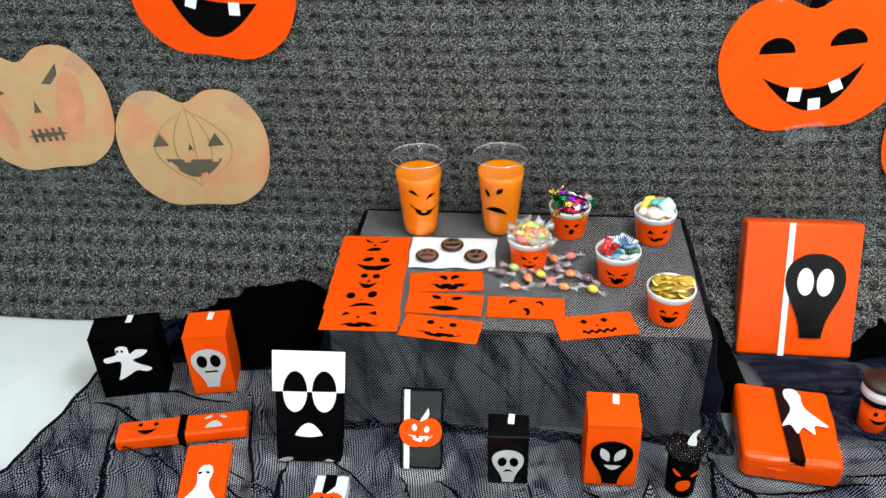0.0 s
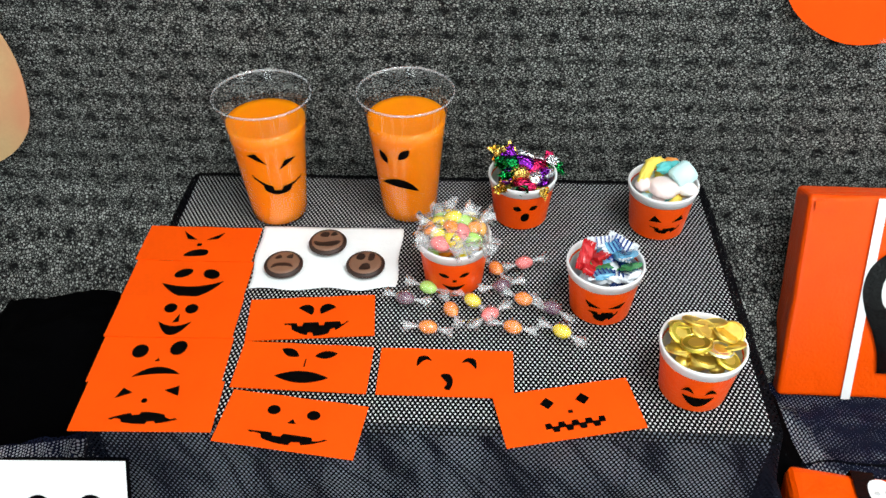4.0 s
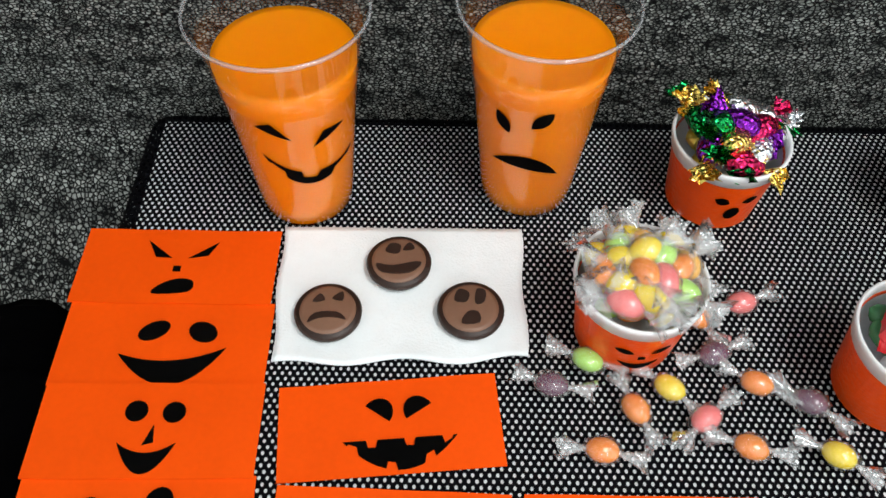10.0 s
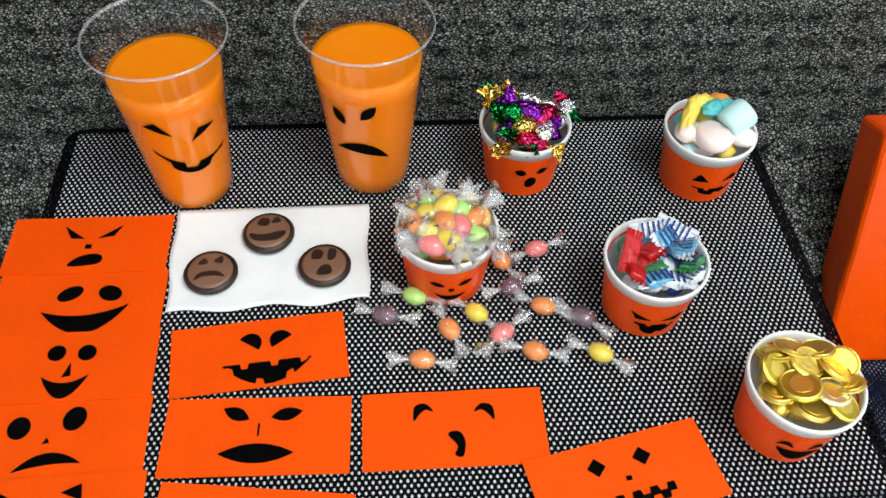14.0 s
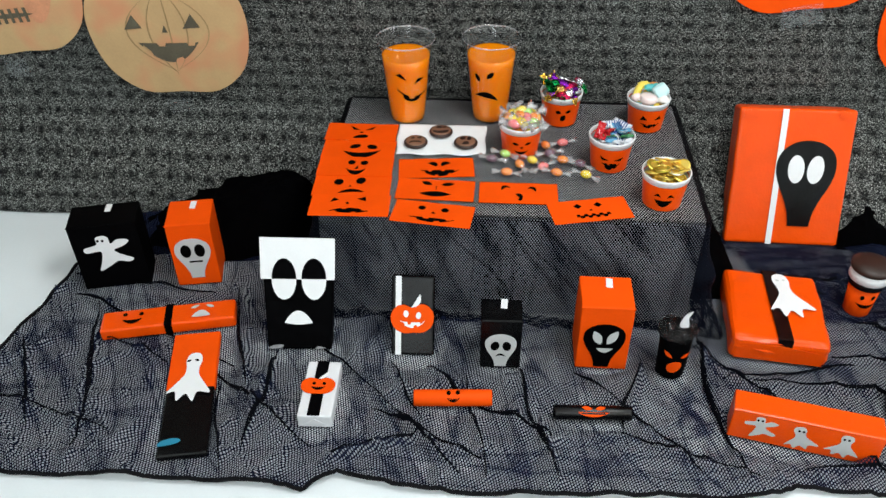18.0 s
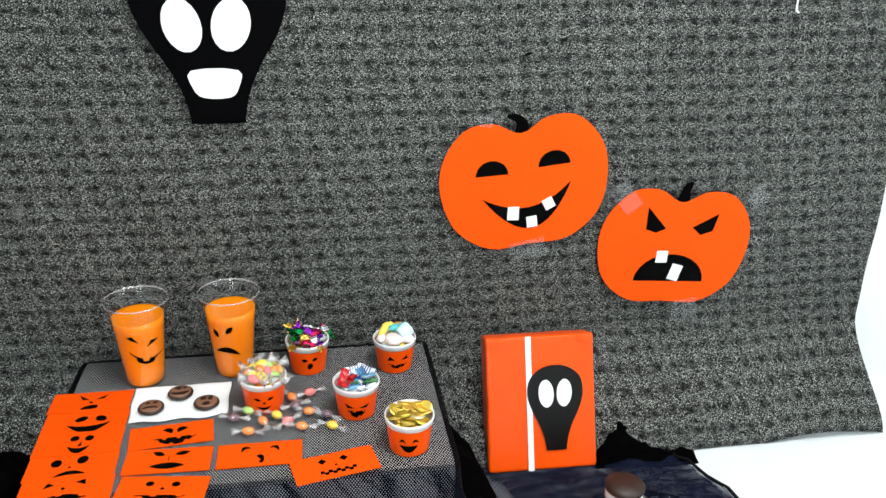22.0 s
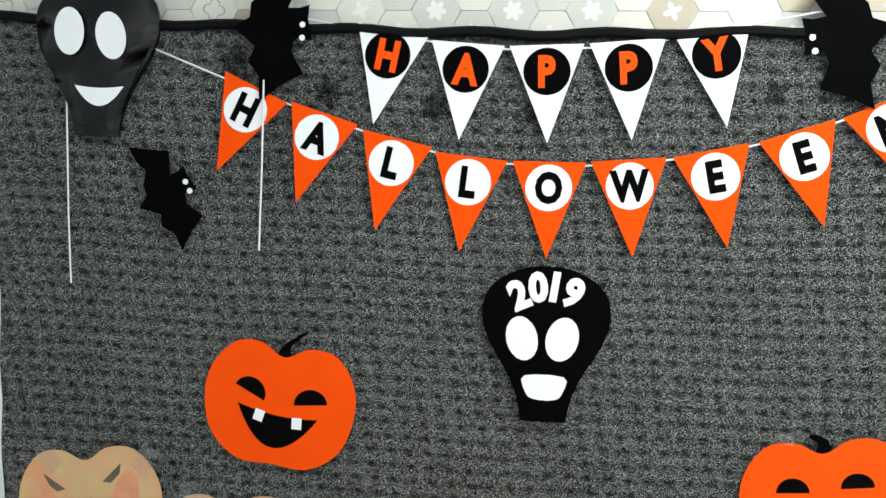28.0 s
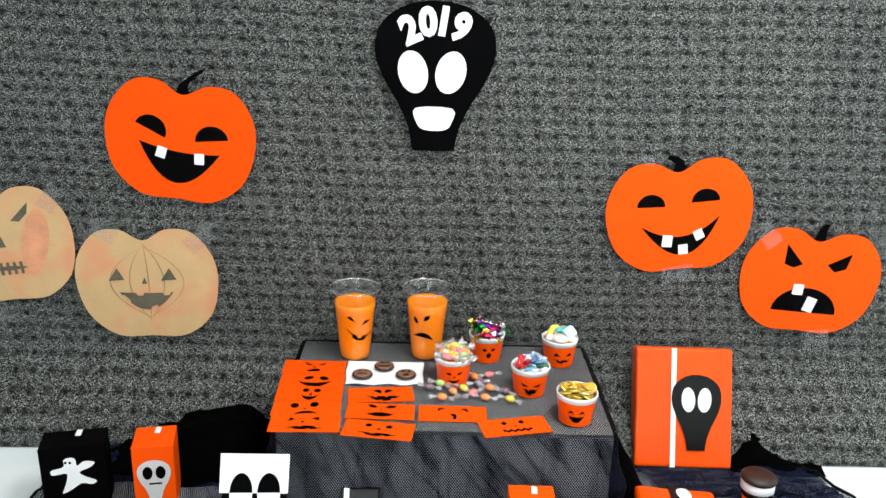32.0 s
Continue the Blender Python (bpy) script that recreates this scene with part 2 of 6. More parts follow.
def knit_material(name):
    """Dark grey knit: short pale stitches on black, with broad woven rows."""
    m, nt, b = nodes_of(name, 0.92)
    L = nt.links.new
    uv = nt.nodes.new("ShaderNodeUVMap")

    def mapped(sx, sy):
        mp = nt.nodes.new("ShaderNodeMapping")
        mp.inputs["Scale"].default_value = (sx, sy, 1)
        L(uv.outputs[0], mp.inputs[0])
        return mp.outputs[0]

    def noise_at(sx, sy, detail=2.0, warp=0.0):
        n = node(nt, "ShaderNodeTexNoise", Scale=1.0, Detail=detail, Distortion=warp)
        L(mapped(sx, sy), n.inputs["Vector"])
        return n.outputs["Fac"]

    def calc(op, a, c, d=0.0):
        n = nt.nodes.new("ShaderNodeMath")
        n.operation = op
        for i, v in enumerate((a, c, d)):
            if isinstance(v, float):
                n.inputs[i].default_value = v
            else:
                L(v, n.inputs[i])
        return n.outputs[0]

    split = nt.nodes.new("ShaderNodeSeparateXYZ")
    L(uv.outputs[0], split.inputs[0])
    # crackled stitches about 4 mm, rows about 38 mm apart, knots about 50 mm apart along a row
    def cells(feature):
        v = node(nt, "ShaderNodeTexVoronoi", Scale=1.0)
        v.feature = feature
        L(mapped(225.0, 320.0), v.inputs["Vector"])
        return v

    gap = nt.nodes.new("ShaderNodeMapRange")
    gap.inputs["From Min"].default_value, gap.inputs["From Max"].default_value = 0.06, 0.24
    L(cells("DISTANCE_TO_EDGE").outputs["Distance"], gap.inputs["Value"])
    each = nt.nodes.new("ShaderNodeSeparateColor")
    L(cells("F1").outputs["Color"], each.inputs[0])
    sway = calc("MULTIPLY", noise_at(5.0, 4.0, 1.0), 1.2)
    rise = calc("MULTIPLY_ADD", split.outputs[1], 2 * math.pi / 0.038, sway)
    run = calc("ADD", calc("MULTIPLY_ADD", split.outputs[0], 2 * math.pi / 0.050, sway), calc("MULTIPLY", rise, 0.14))
    rows = calc("MULTIPLY_ADD", calc("SINE", rise, 0.0), 0.5, 0.5)
    cols = calc("MULTIPLY_ADD", calc("SINE", run, 0.0), 0.5, 0.5)
    tick = calc("MULTIPLY", calc("MULTIPLY", rows, rows), calc("MULTIPLY_ADD", calc("MULTIPLY", cols, cols), 0.80, 0.24))
    mottle, stain = noise_at(105.0, 160.0, 3.0, 0.6), noise_at(3.0, 2.4, 3.0)
    yarn = calc("MULTIPLY", gap.outputs[0], calc("MULTIPLY_ADD", each.outputs[0], 0.60, 0.40))
    yarn = calc("MULTIPLY", yarn, calc("MULTIPLY_ADD", noise_at(420.0, 560.0, 2.0), 1.3, 0.40))
    level = calc("MULTIPLY_ADD", tick, -0.74, calc("MULTIPLY_ADD", mottle, 1.55, calc("MULTIPLY_ADD", stain, 0.40, -0.01)))
    body = calc("MULTIPLY", yarn, level)
    ramp = nt.nodes.new("ShaderNodeValToRGB")
    el = ramp.color_ramp.elements
    el[0].position, el[0].color = 0.03, (0.003, 0.003, 0.0035, 1)
    el[1].position, el[1].color = 0.95, (0.41, 0.425, 0.40, 1)
    mid = el.new(0.40)
    mid.color = (0.138, 0.145, 0.136, 1)
    L(body, ramp.inputs[0]), L(ramp.outputs[0], b.inputs["Base Color"])
    b.inputs["Specular IOR Level"].default_value = 0.15
    bp = node(nt, "ShaderNodeBump", Strength=0.5, Distance=0.004)
    L(body, bp.inputs["Height"]), L(bp.outputs[0], b.inputs["Normal"])
    return m


def clear_material(name, tint=(1, 1, 1), body=0.02, rough=0.05, gain=1.0, crinkle=0.0):
    """Thin clear plastic: see-through, a little body of its own, and mirror-like glints."""
    m, nt, b = nodes_of(name, 0.5)
    L = nt.links.new
    b.inputs["Base Color"].default_value = (*tint, 1)
    b.inputs["Specular IOR Level"].default_value = 0.0
    clear = nt.nodes.new("ShaderNodeBsdfTransparent")
    mist = node(nt, "ShaderNodeMixShader", Fac=body)
    L(clear.outputs[0], mist.inputs[1]), L(b.outputs[0], mist.inputs[2])
    shine = node(nt, "ShaderNodeBsdfGlossy", Roughness=rough)
    if crinkle:
        tc = nt.nodes.new("ShaderNodeTexCoord")
        v = node(nt, "ShaderNodeTexNoise", Scale=crinkle * 1.6, Detail=1.0, Distortion=2.5)
        bp = node(nt, "ShaderNodeBump", Strength=1.0, Distance=0.004)
        L(tc.outputs["Object"], v.inputs["Vector"]), L(v.outputs["Fac"], bp.inputs["Height"]), L(bp.outputs[0], shine.inputs["Normal"])
    lw = node(nt, "ShaderNodeLayerWeight", Blend=0.5)
    pw = nt.nodes.new("ShaderNodeMath")
    pw.operation = "POWER"
    pw.inputs[1].default_value = 4.0
    mx = nt.nodes.new("ShaderNodeMath")
    mx.operation, mx.use_clamp = "MULTIPLY_ADD", True
    mx.inputs[1].default_value, mx.inputs[2].default_value = min(0.6 * gain, 0.9), 0.045 * gain
    L(lw.outputs["Facing"], pw.inputs[0]), L(pw.outputs[0], mx.inputs[0])
    mix = nt.nodes.new("ShaderNodeMixShader")
    L(mx.outputs[0], mix.inputs[0]), L(mist.outputs[0], mix.inputs[1]), L(shine.outputs[0], mix.inputs[2])
    L(mix.outputs[0], nt.nodes["Material Output"].inputs["Surface"])
    return m


M_knit = knit_material("dark_grey_knit")
M_net = net_material("black_netting", (0.0018, 0.0018, 0.0030), 0.207)
# Bluish daylight sheen is put into the thread colours of the next two.
M_netloose = net_material("loose_black_netting_sheen", (0.0062, 0.0092, 0.0250), 0.264, 0.095,
                          ((-38, 1.2, 9.0, 1.0, 0.0, 0.016), (-62, 1.0, 7.0, 0.9, 0.0, 0.016), (24, 1.2, 9.0, 0.8, 0.0, 0.012)), 1.0)
M_netskirt = net_material("draped_black_netting_sheen", (0.0024, 0.0034, 0.0075), 0.256, 0.085,
                          ((-50, 1.3, 9.0, 1.0, 0.0, 0.034), (-62, 1.2, 6.0, 0.9, 0.0, 0.030), (88, 1.0, 10.0, 0.6, 0.0, 0.024)), 1.0)
M_netfold = net_material("doubled_black_netting", (0.0016, 0.0020, 0.0040), 0.08)
M_heap = coat("opaque_black_cloth", (0.0006, 0.0006, 0.0008), 0.95, vary=0.4, bump=0.2, spec=0.02)
M_darkcard = coat("pale_cardboard", (0.66, 0.71, 0.80), 0.8, vary=0.2)
M_trim = coat("black_hem", (0.004, 0.004, 0.005), 0.8, vary=0.4, spec=0.1)
M_cord = coat("white_cord", (0.75, 0.75, 0.74), 0.7, vary=0.1, grain=600)
M_tape = clear_material("clear_tape", (0.45, 0.50, 0.52), 0.045, 0.30, 0.45)
M_wrap = clear_material("clear_wrapper", (0.92, 0.93, 0.94), 0.26, 0.10, 1.6)
M_film = clear_material("clear_film", (0.95, 0.93, 0.90), 0.07, 0.10, 1.7, 60.0)
M_ruff = clear_material("crumpled_film", (0.3, 0.3, 0.3), 0.01, 0.06, 0.8, 90.0)
M_cup = clear_material("clear_plastic", (0.7, 0.7, 0.7), 0.008, 0.03, 1.0)
M_rim = clear_material("clear_plastic_rim", (0.80, 0.80, 0.82), 0.18, 0.05, 2.0)
M_juice = coat("orange_juice", (0.95, 0.245, 0.0), 0.18, vary=0.03, spec=0.25, bump=0.0, blotch=8)
juice_b = M_juice.node_tree.nodes["Principled BSDF"]
juice_b.inputs["Subsurface Weight"].default_value, juice_b.inputs["Subsurface Scale"].default_value = 0.35, 1.0
juice_b.inputs["Subsurface Radius"].default_value = (0.030, 0.012, 0.002)
M_rib = coat("faint_pencil", (0.34, 0.22, 0.10), 0.85, vary=0.35)
M_plastic = coat("white_plastic", (0.80, 0.81, 0.82), 0.35, vary=0.03, bump=0.0)
M_napkin = coat("white_paper_napkin", (0.88, 0.91, 0.92), 0.85, vary=0.03, bump=0.5, blotch=60, grain=500)
M_choc = coat("dark_chocolate", (0.022, 0.008, 0.004), 0.5, vary=0.3)
M_milk = coat("milk_chocolate_icing", (0.20, 0.10, 0.060), 0.5, vary=0.12)
M_brown = coat("brown_card", (0.013, 0.010, 0.009), 0.8, vary=0.3)
M_crayon = coat("crayoned_kraft_card", (0.56, 0.36, 0.17), 0.8, vary=0.12, blotch=9)
M_blush = coat("orange_crayon_patch", (0.62, 0.27, 0.14), 0.85, vary=0.25, blotch=16)
M_pencil = coat("grey_pencil", (0.10, 0.085, 0.055), 0.85, vary=0.35)
M_blue = coat("blue_print", (0.02, 0.22, 0.34), 0.35, vary=0.2)


def crayon_patches():
    """Kraft card with broad pinkish crayon areas."""
    nt = M_crayon.node_tree
    b = nt.nodes["Principled BSDF"]
    src = b.inputs["Base Color"].links[0].from_socket
    tc = nt.nodes.new("ShaderNodeTexCoord")
    n = node(nt, "ShaderNodeTexNoise", Scale=7.0, Detail=2.0)
    r = nt.nodes.new("ShaderNodeMapRange")
    r.inputs["From Min"].default_value, r.inputs["From Max"].default_value, r.inputs["To Max"].default_value = 0.48, 0.66, 0.75
    mx = nt.nodes.new("ShaderNodeMix")
    mx.data_type = "RGBA"
    mx.inputs[7].default_value = (0.66, 0.26, 0.13, 1)
    L = nt.links.new
    L(tc.outputs["Object"], n.inputs["Vector"]), L(n.outputs["Fac"], r.inputs["Value"]), L(r.outputs[0], mx.inputs[0])
    L(src, mx.inputs[6]), L(mx.outputs[2], b.inputs["Base Color"])


crayon_patches()


def foil(name, colour, rough=0.22, bump=0.9):
    m, nt, b = nodes_of(name, rough, 1.0)
    b.inputs["Base Color"].default_value = (*colour, 1)
    tc = nt.nodes.new("ShaderNodeTexCoord")
    v = node(nt, "ShaderNodeTexVoronoi", Scale=260.0)
    bp = node(nt, "ShaderNodeBump", Strength=bump, Distance=0.002)
    nt.links.new(tc.outputs["Object"], v.inputs["Vector"])
    nt.links.new(v.outputs["Distance"], bp.inputs["Height"]), nt.links.new(bp.outputs[0], b.inputs["Normal"])
    return m


def sugar(name, colour):
    m = coat(name, colour, 0.2, vary=0.08, bump=0.0, coatw=0.4)
    b = m.node_tree.nodes["Principled BSDF"]
    b.inputs["Subsurface Weight"].default_value = 0.3
    b.inputs["Subsurface Radius"].default_value = (0.008, 0.006, 0.003)
    b.inputs["Subsurface Scale"].default_value = 1.0
    return m


SWEET = {k: sugar(k + "_boiled_sugar", c) for k, c in dict(orange=(0.95, 0.27, 0.012), yellow=(0.95, 0.70, 0.0), green=(0.45, 0.78, 0.14),
         pink=(0.95, 0.20, 0.20), purple=(0.12, 0.035, 0.085), gold=(0.90, 0.45, 0.05)).items()}
FOIL = {k: foil(k + "_foil", c) for k, c in dict(green=(0.01, 0.28, 0.07), gold=(0.85, 0.60, 0.14), purple=(0.20, 0.02, 0.36), red=(0.55, 0.02, 0.10),
        silver=(0.85, 0.86, 0.88)).items()}
FOIL["coin"] = foil("coin_foil", (0.92, 0.70, 0.16), 0.42, 0.15)
# Pale foil colour holds the silver-white glint of one gold coin.
FOIL["silverwhite"] = foil("silver_glint_foil", (0.93, 0.92, 0.86), 0.38, 0.1)
FOIL["oldgold"] = foil("dull_gold_foil", (0.62, 0.50, 0.07), 0.42, 0.15)
GUM = {k: coat(k + "_jelly", c, 0.55, vary=0.08, grain=400, bump=0.4) for k, c in dict(yellow=(0.85, 0.66, 0.10), teal=(0.10, 0.52, 0.52),
       paleblue=(0.58, 0.84, 0.85), pink=(0.90, 0.74, 0.71), white=(0.85, 0.80, 0.76), orange=(0.80, 0.30, 0.06)).items()}
PACK = {k: coat(k + "_sweet_wrapper", c, 0.25, vary=0.15, blotch=60) for k, c in dict(red=(0.50, 0.015, 0.02), blue=(0.12, 0.36, 0.55), white=(0.70, 0.74, 0.78),
        navy=(0.015, 0.05, 0.22), green=(0.05, 0.22, 0.08)).items()}


# ---- outlines ----
def ell(rx, ry, n=20, a0=0.0, a1=360.0):
    full = a1 - a0 >= 360
    return [(rx * math.cos(radians(a0 + (a1 - a0) * i / (n if full else n - 1))), ry * math.sin(radians(a0 + (a1 - a0) * i / (n if full else n - 1)))) for i in range(n)]


def half(rx, ry):
    """An upper half moon."""
    return ell(rx, ry, 14, 0, 180)


def almond(rx, ry):
    n = 10
    return [(-rx + 2 * rx * i / n, ry * (1 - (2 * i / n - 1) ** 2)) for i in range(n)] + [(rx - 2 * rx * i / n, -ry * (1 - (2 * i / n - 1) ** 2)) for i in range(n)]


def crescent(w, low, high, n=16, teeth=0, bite=0.0):
    """A mouth of half width w between a lower and an upper bow; teeth: square bites out of it, up and down in turn."""
    def bow(x, d):
        return -d * (1 - x * x)
    n = teeth * 10 if teeth else n
    def edge(mine, other, odd):
        out = []
        for i in range(n + 1):
            x = -1 + 2 * i / n
            y, k = bow(x, mine), i / n * teeth
            if teeth and 0 < i < n and int(k) % 2 == odd and 0.25 < k % 1 < 0.75:
                y += math.copysign(min(bite * 1.7, 0.6 * abs(bow(x, other) - y)), other * -1 + mine)
            out.append((x * w, y))
        return out
    return edge(low, high, 0) + edge(high, low, 1)[::-1][1:-1]


def curved(points, n=5):
    """A smooth closed outline through a few points."""
    out, k = [], len(points)
    for i in range(k):
        p0, p1, p2, p3 = (Vector(points[(i + j - 1) % k]) for j in range(4))
        for s in range(n):
            t = s / n
            q = 0.5 * (2 * p1 + (p2 - p0) * t + (2 * p0 - 5 * p1 + 4 * p2 - p3) * t * t + (3 * p1 - p0 - 3 * p2 + p3) * t ** 3)
            out.append((q.x, q.y))
    return out


def placed(points, x=0.0, y=0.0, rot=0.0, s=1.0, mirror=False):
    c, q = math.cos(radians(rot)), math.sin(radians(rot))
    out = []
    for a, b in points:
        a, b = (-a if mirror else a) * s, b * s
        out.append((x + c * a - q * b, y + q * a + c * b))
    return out[::-1] if mirror else out


PUMPKIN = [(-1, 0), (-0.93, 0.5), (-0.66, 0.9), (-0.32, 0.95), (0, 0.76), (0.32, 0.95), (0.68, 0.9), (0.95, 0.48), (1, -0.05), (0.86, -0.62), (0.48, -0.97), (0, -0.98), (-0.48, -0.97), (-0.86, -0.6)]
BALLOON = [(0, 1), (-0.4, 0.93), (-0.72, 0.7), (-0.81, 0.35), (-0.70, 0.0), (-0.48, -0.38), (-0.35, -0.68), (-0.29, -0.96), (-0.275, -1.0), (0.275, -1.0), (0.29, -0.96), (0.35, -0.68), (0.48, -0.38), (0.70, 0.0), (0.8, 0.35), (0.72, 0.7), (0.4, 0.93)]
GHOST = [(0, 1), (-0.28, 0.92), (-0.36, 0.6), (-0.42, 0.3), (-0.72, -0.25), (-1.0, -0.75), (-0.6, -0.5), (-0.35, -0.62), (-0.1, -0.42), (0.2, -0.66), (0.45, -0.48), (0.9, -0.7), (0.66, -0.1), (0.42, 0.3), (0.36, 0.62), (0.26, 0.92)]
SHEET_GHOST = [(0, 1), (-0.26, 0.93), (-0.36, 0.68), (-0.29, 0.4), (-0.32, 0.12), (-0.62, -0.2), (-0.97, -0.55), (-0.6, -0.5), (-0.45, -0.85), (-0.1, -0.6), (0.25, -0.9), (0.4, -0.55), (0.96, -0.6), (0.62, -0.2), (0.34, 0.12), (0.29, 0.4), (0.36, 0.68), (0.26, 0.93)]
FLYING_GHOST = [(-0.1, 0.95), (-0.38, 0.85), (-0.42, 0.5), (-0.95, 0.35), (-0.9, 0.1), (-0.3, 0.12), (-0.4, -0.45), (-0.55, -0.9), (-0.1, -0.7), (0.3, -0.45), (0.75, -0.55), (0.95, -0.38), (0.5, -0.12), (0.25, 0.15), (0.7, 0.35), (0.95, 0.6), (0.5, 0.7), (0.18, 0.5), (0.12, 0.85)]
BAT = [(-0.74, 0.96), (0.12, 0.90), (0.14, 0.42), (0.3, 0.5), (0.42, 0.62), (0.5, 0.42), (0.72, 0.16), (0.46, 0.06), (0.5, -0.14), (0.84, -0.36), (0.62, -0.66), (0.42, -1.08), (0.24, -0.74), (-0.02, -0.62), (-0.05, -0.36), (-0.5, -0.26), (-0.34, 0.0), (-0.42, 0.2), (-0.36, 0.5), (-0.56, 0.66)]


def cutout(name, points, material, parent, z=0.0, thick=0.0008, label="", wrap=None):
    bm = slab_bm(points, thick, z)
    if wrap:
        for _ in range(2):
            bmesh.ops.subdivide_edges(bm, edges=[e for e in bm.edges if e.calc_length() > 0.007], cuts=2, use_grid_fill=True)
        for v in bm.verts:
            r, ang = wrap(v.co.y) + v.co.z, -math.pi / 2 + v.co.x / wrap(v.co.y)
            v.co = Vector((r * math.cos(ang), r * math.sin(ang), v.co.y))
    return part(name, bm, material, parent, label)


def letter_bm(text, size, bold=0.03):
    cu = bpy.data.curves.new("letter", "FONT")
    cu.body, cu.size, cu.extrude, cu.offset, cu.align_x, cu.align_y = text, size, 0.0005, bold * size, "CENTER", "CENTER"
    cu.resolution_u = 3
    ob = bpy.data.objects.new("letter", cu)
    scene.collection.objects.link(ob)
    bpy.context.view_layer.update()
    me = bpy.data.meshes.new_from_object(ob.evaluated_get(bpy.context.evaluated_depsgraph_get()))
    bm = bmesh.new()
    bm.from_mesh(me)
    bpy.data.objects.remove(ob), bpy.data.curves.remove(cu), bpy.data.meshes.remove(me)
    xs, ys = [v.co.x for v in bm.verts], [v.co.y for v in bm.verts]
    bmesh.ops.translate(bm, vec=(-(min(xs) + max(xs)) / 2, -(min(ys) + max(ys)) / 2, 0), verts=bm.verts)
    return bm


def cloth(name, f, uv, nu, nv, material, label, category, kind="", skip=None):
    """A cloth through f(u, v) whose weave is laid out by uv(u, v) in metres."""
    bm = bmesh.new()
    lay = bm.loops.layers.uv.new("UVMap")
    g = [[bm.verts.new(f(i / nu, j / nv)) for j in range(nv + 1)] for i in range(nu + 1)]
    for i in range(nu):
        for j in range(nv):
            if skip and skip(*g[i][j].co):
                continue
            face = bm.faces.new((g[i][j], g[i + 1][j], g[i + 1][j + 1], g[i][j + 1]))
            face.smooth = True
            for lp, (a, b) in zip(face.loops, ((i, j), (i + 1, j), (i + 1, j + 1), (i, j + 1))):
                lp[lay].uv = uv(a / nu, b / nv)
    ob = mesh_object(name, bm, material, True)
    return tagged(ob, label, category, kind=kind)


# ---- backdrop cloth on the wall ----
def back_y(z):
    """How far the backdrop stands off the wall: it flares out over the floor."""
    return -0.21 * (1 - smooth_step(0.0, 0.25, z)) + 0.010


def backdrop(u, v):
    left, right = -1.445 - 0.06 * smooth_step(0.5, 1, v), 1.66 + 0.10 * smooth_step(0.4, 1, v)
    x = left + (right - left) * u
    top = 1.790 + 0.022 * abs(x) ** 1.4 + 0.004 * math.sin(9 * x)
    z = 0.003 + (top - 0.003) * v
    ripple = 0.010 * noise.noise(Vector((x * 2.2, z * 1.6, 4))) + 0.004 * noise.noise(Vector((x * 7, z * 5, 1)))
    edge = 0.012 * noise.noise(Vector((z * 5, 9, u * 3))) if u in (0, 1) else 0
    lift = 0.03 * smooth_step(0.25, 0.0, z) * max(0, noise.noise(Vector((x * 3, 2, 5))))
    return (x + edge, back_y(z) - abs(ripple) * smooth_step(1.8, 1.4, z) - 0.002, z + lift)


fabric = cloth("backdrop_cloth", backdrop, lambda u, v: (3.12 * u, 1.81 * v), 150, 90, M_knit, "dark grey knitted cloth hung flat on the wall", "backdrop cloth")
hem = part("hem", tube_bm([(-1.5 + 3.26 * i / 60, -0.006, 1.779 + 0.022 * abs(-1.5 + 3.26 * i / 60) ** 1.4 + 0.005 * math.sin(i * 1.1)) for i in range(61)], 0.013), M_trim, fabric, "black folded top hem")

# ---- hexagonal wall tiles above the cloth ----
TILE = [coat("cream_tile", (0.70, 0.68, 0.60), 0.35, vary=0.05), coat("beige_tile", (0.50, 0.44, 0.33), 0.35, vary=0.08), coat("grey_tile", (0.58, 0.58, 0.53), 0.35, vary=0.06)]
M_glaze = coat("white_glaze", (0.80, 0.79, 0.74), 0.3, vary=0.04)
M_line = coat("grey_glaze_line", (0.30, 0.29, 0.26), 0.4, vary=0.1)
NORTH = bpy.data.objects["wall_north"]
TILE_R = 0.0645


def flower(kind):
    pts = []
    for i in range(48):
        a = 2 * math.pi * i / 48
        r = {0: 0.030 * (0.62 + 0.38 * abs(math.cos(2 * a))), 1: 0.026 * (0.55 + 0.45 * abs(math.cos(3 * a))), 2: 0.024 * (0.7 + 0.3 * math.cos(4 * a))}[kind]
        pts.append((r * math.cos(a + 0.39), r * math.sin(a + 0.39)))
    return pts


def ring_bm(points, width, z):
    bm = bmesh.new()
    rows = [[bm.verts.new((x * s, y * s, z)) for x, y in points] for s in (1.0, 1.0 - width)]
    n = len(points)
    for i in range(n):
        bm.faces.new((rows[0][i], rows[0][(i + 1) % n], rows[1][(i + 1) % n], rows[1][i]))
    return bm


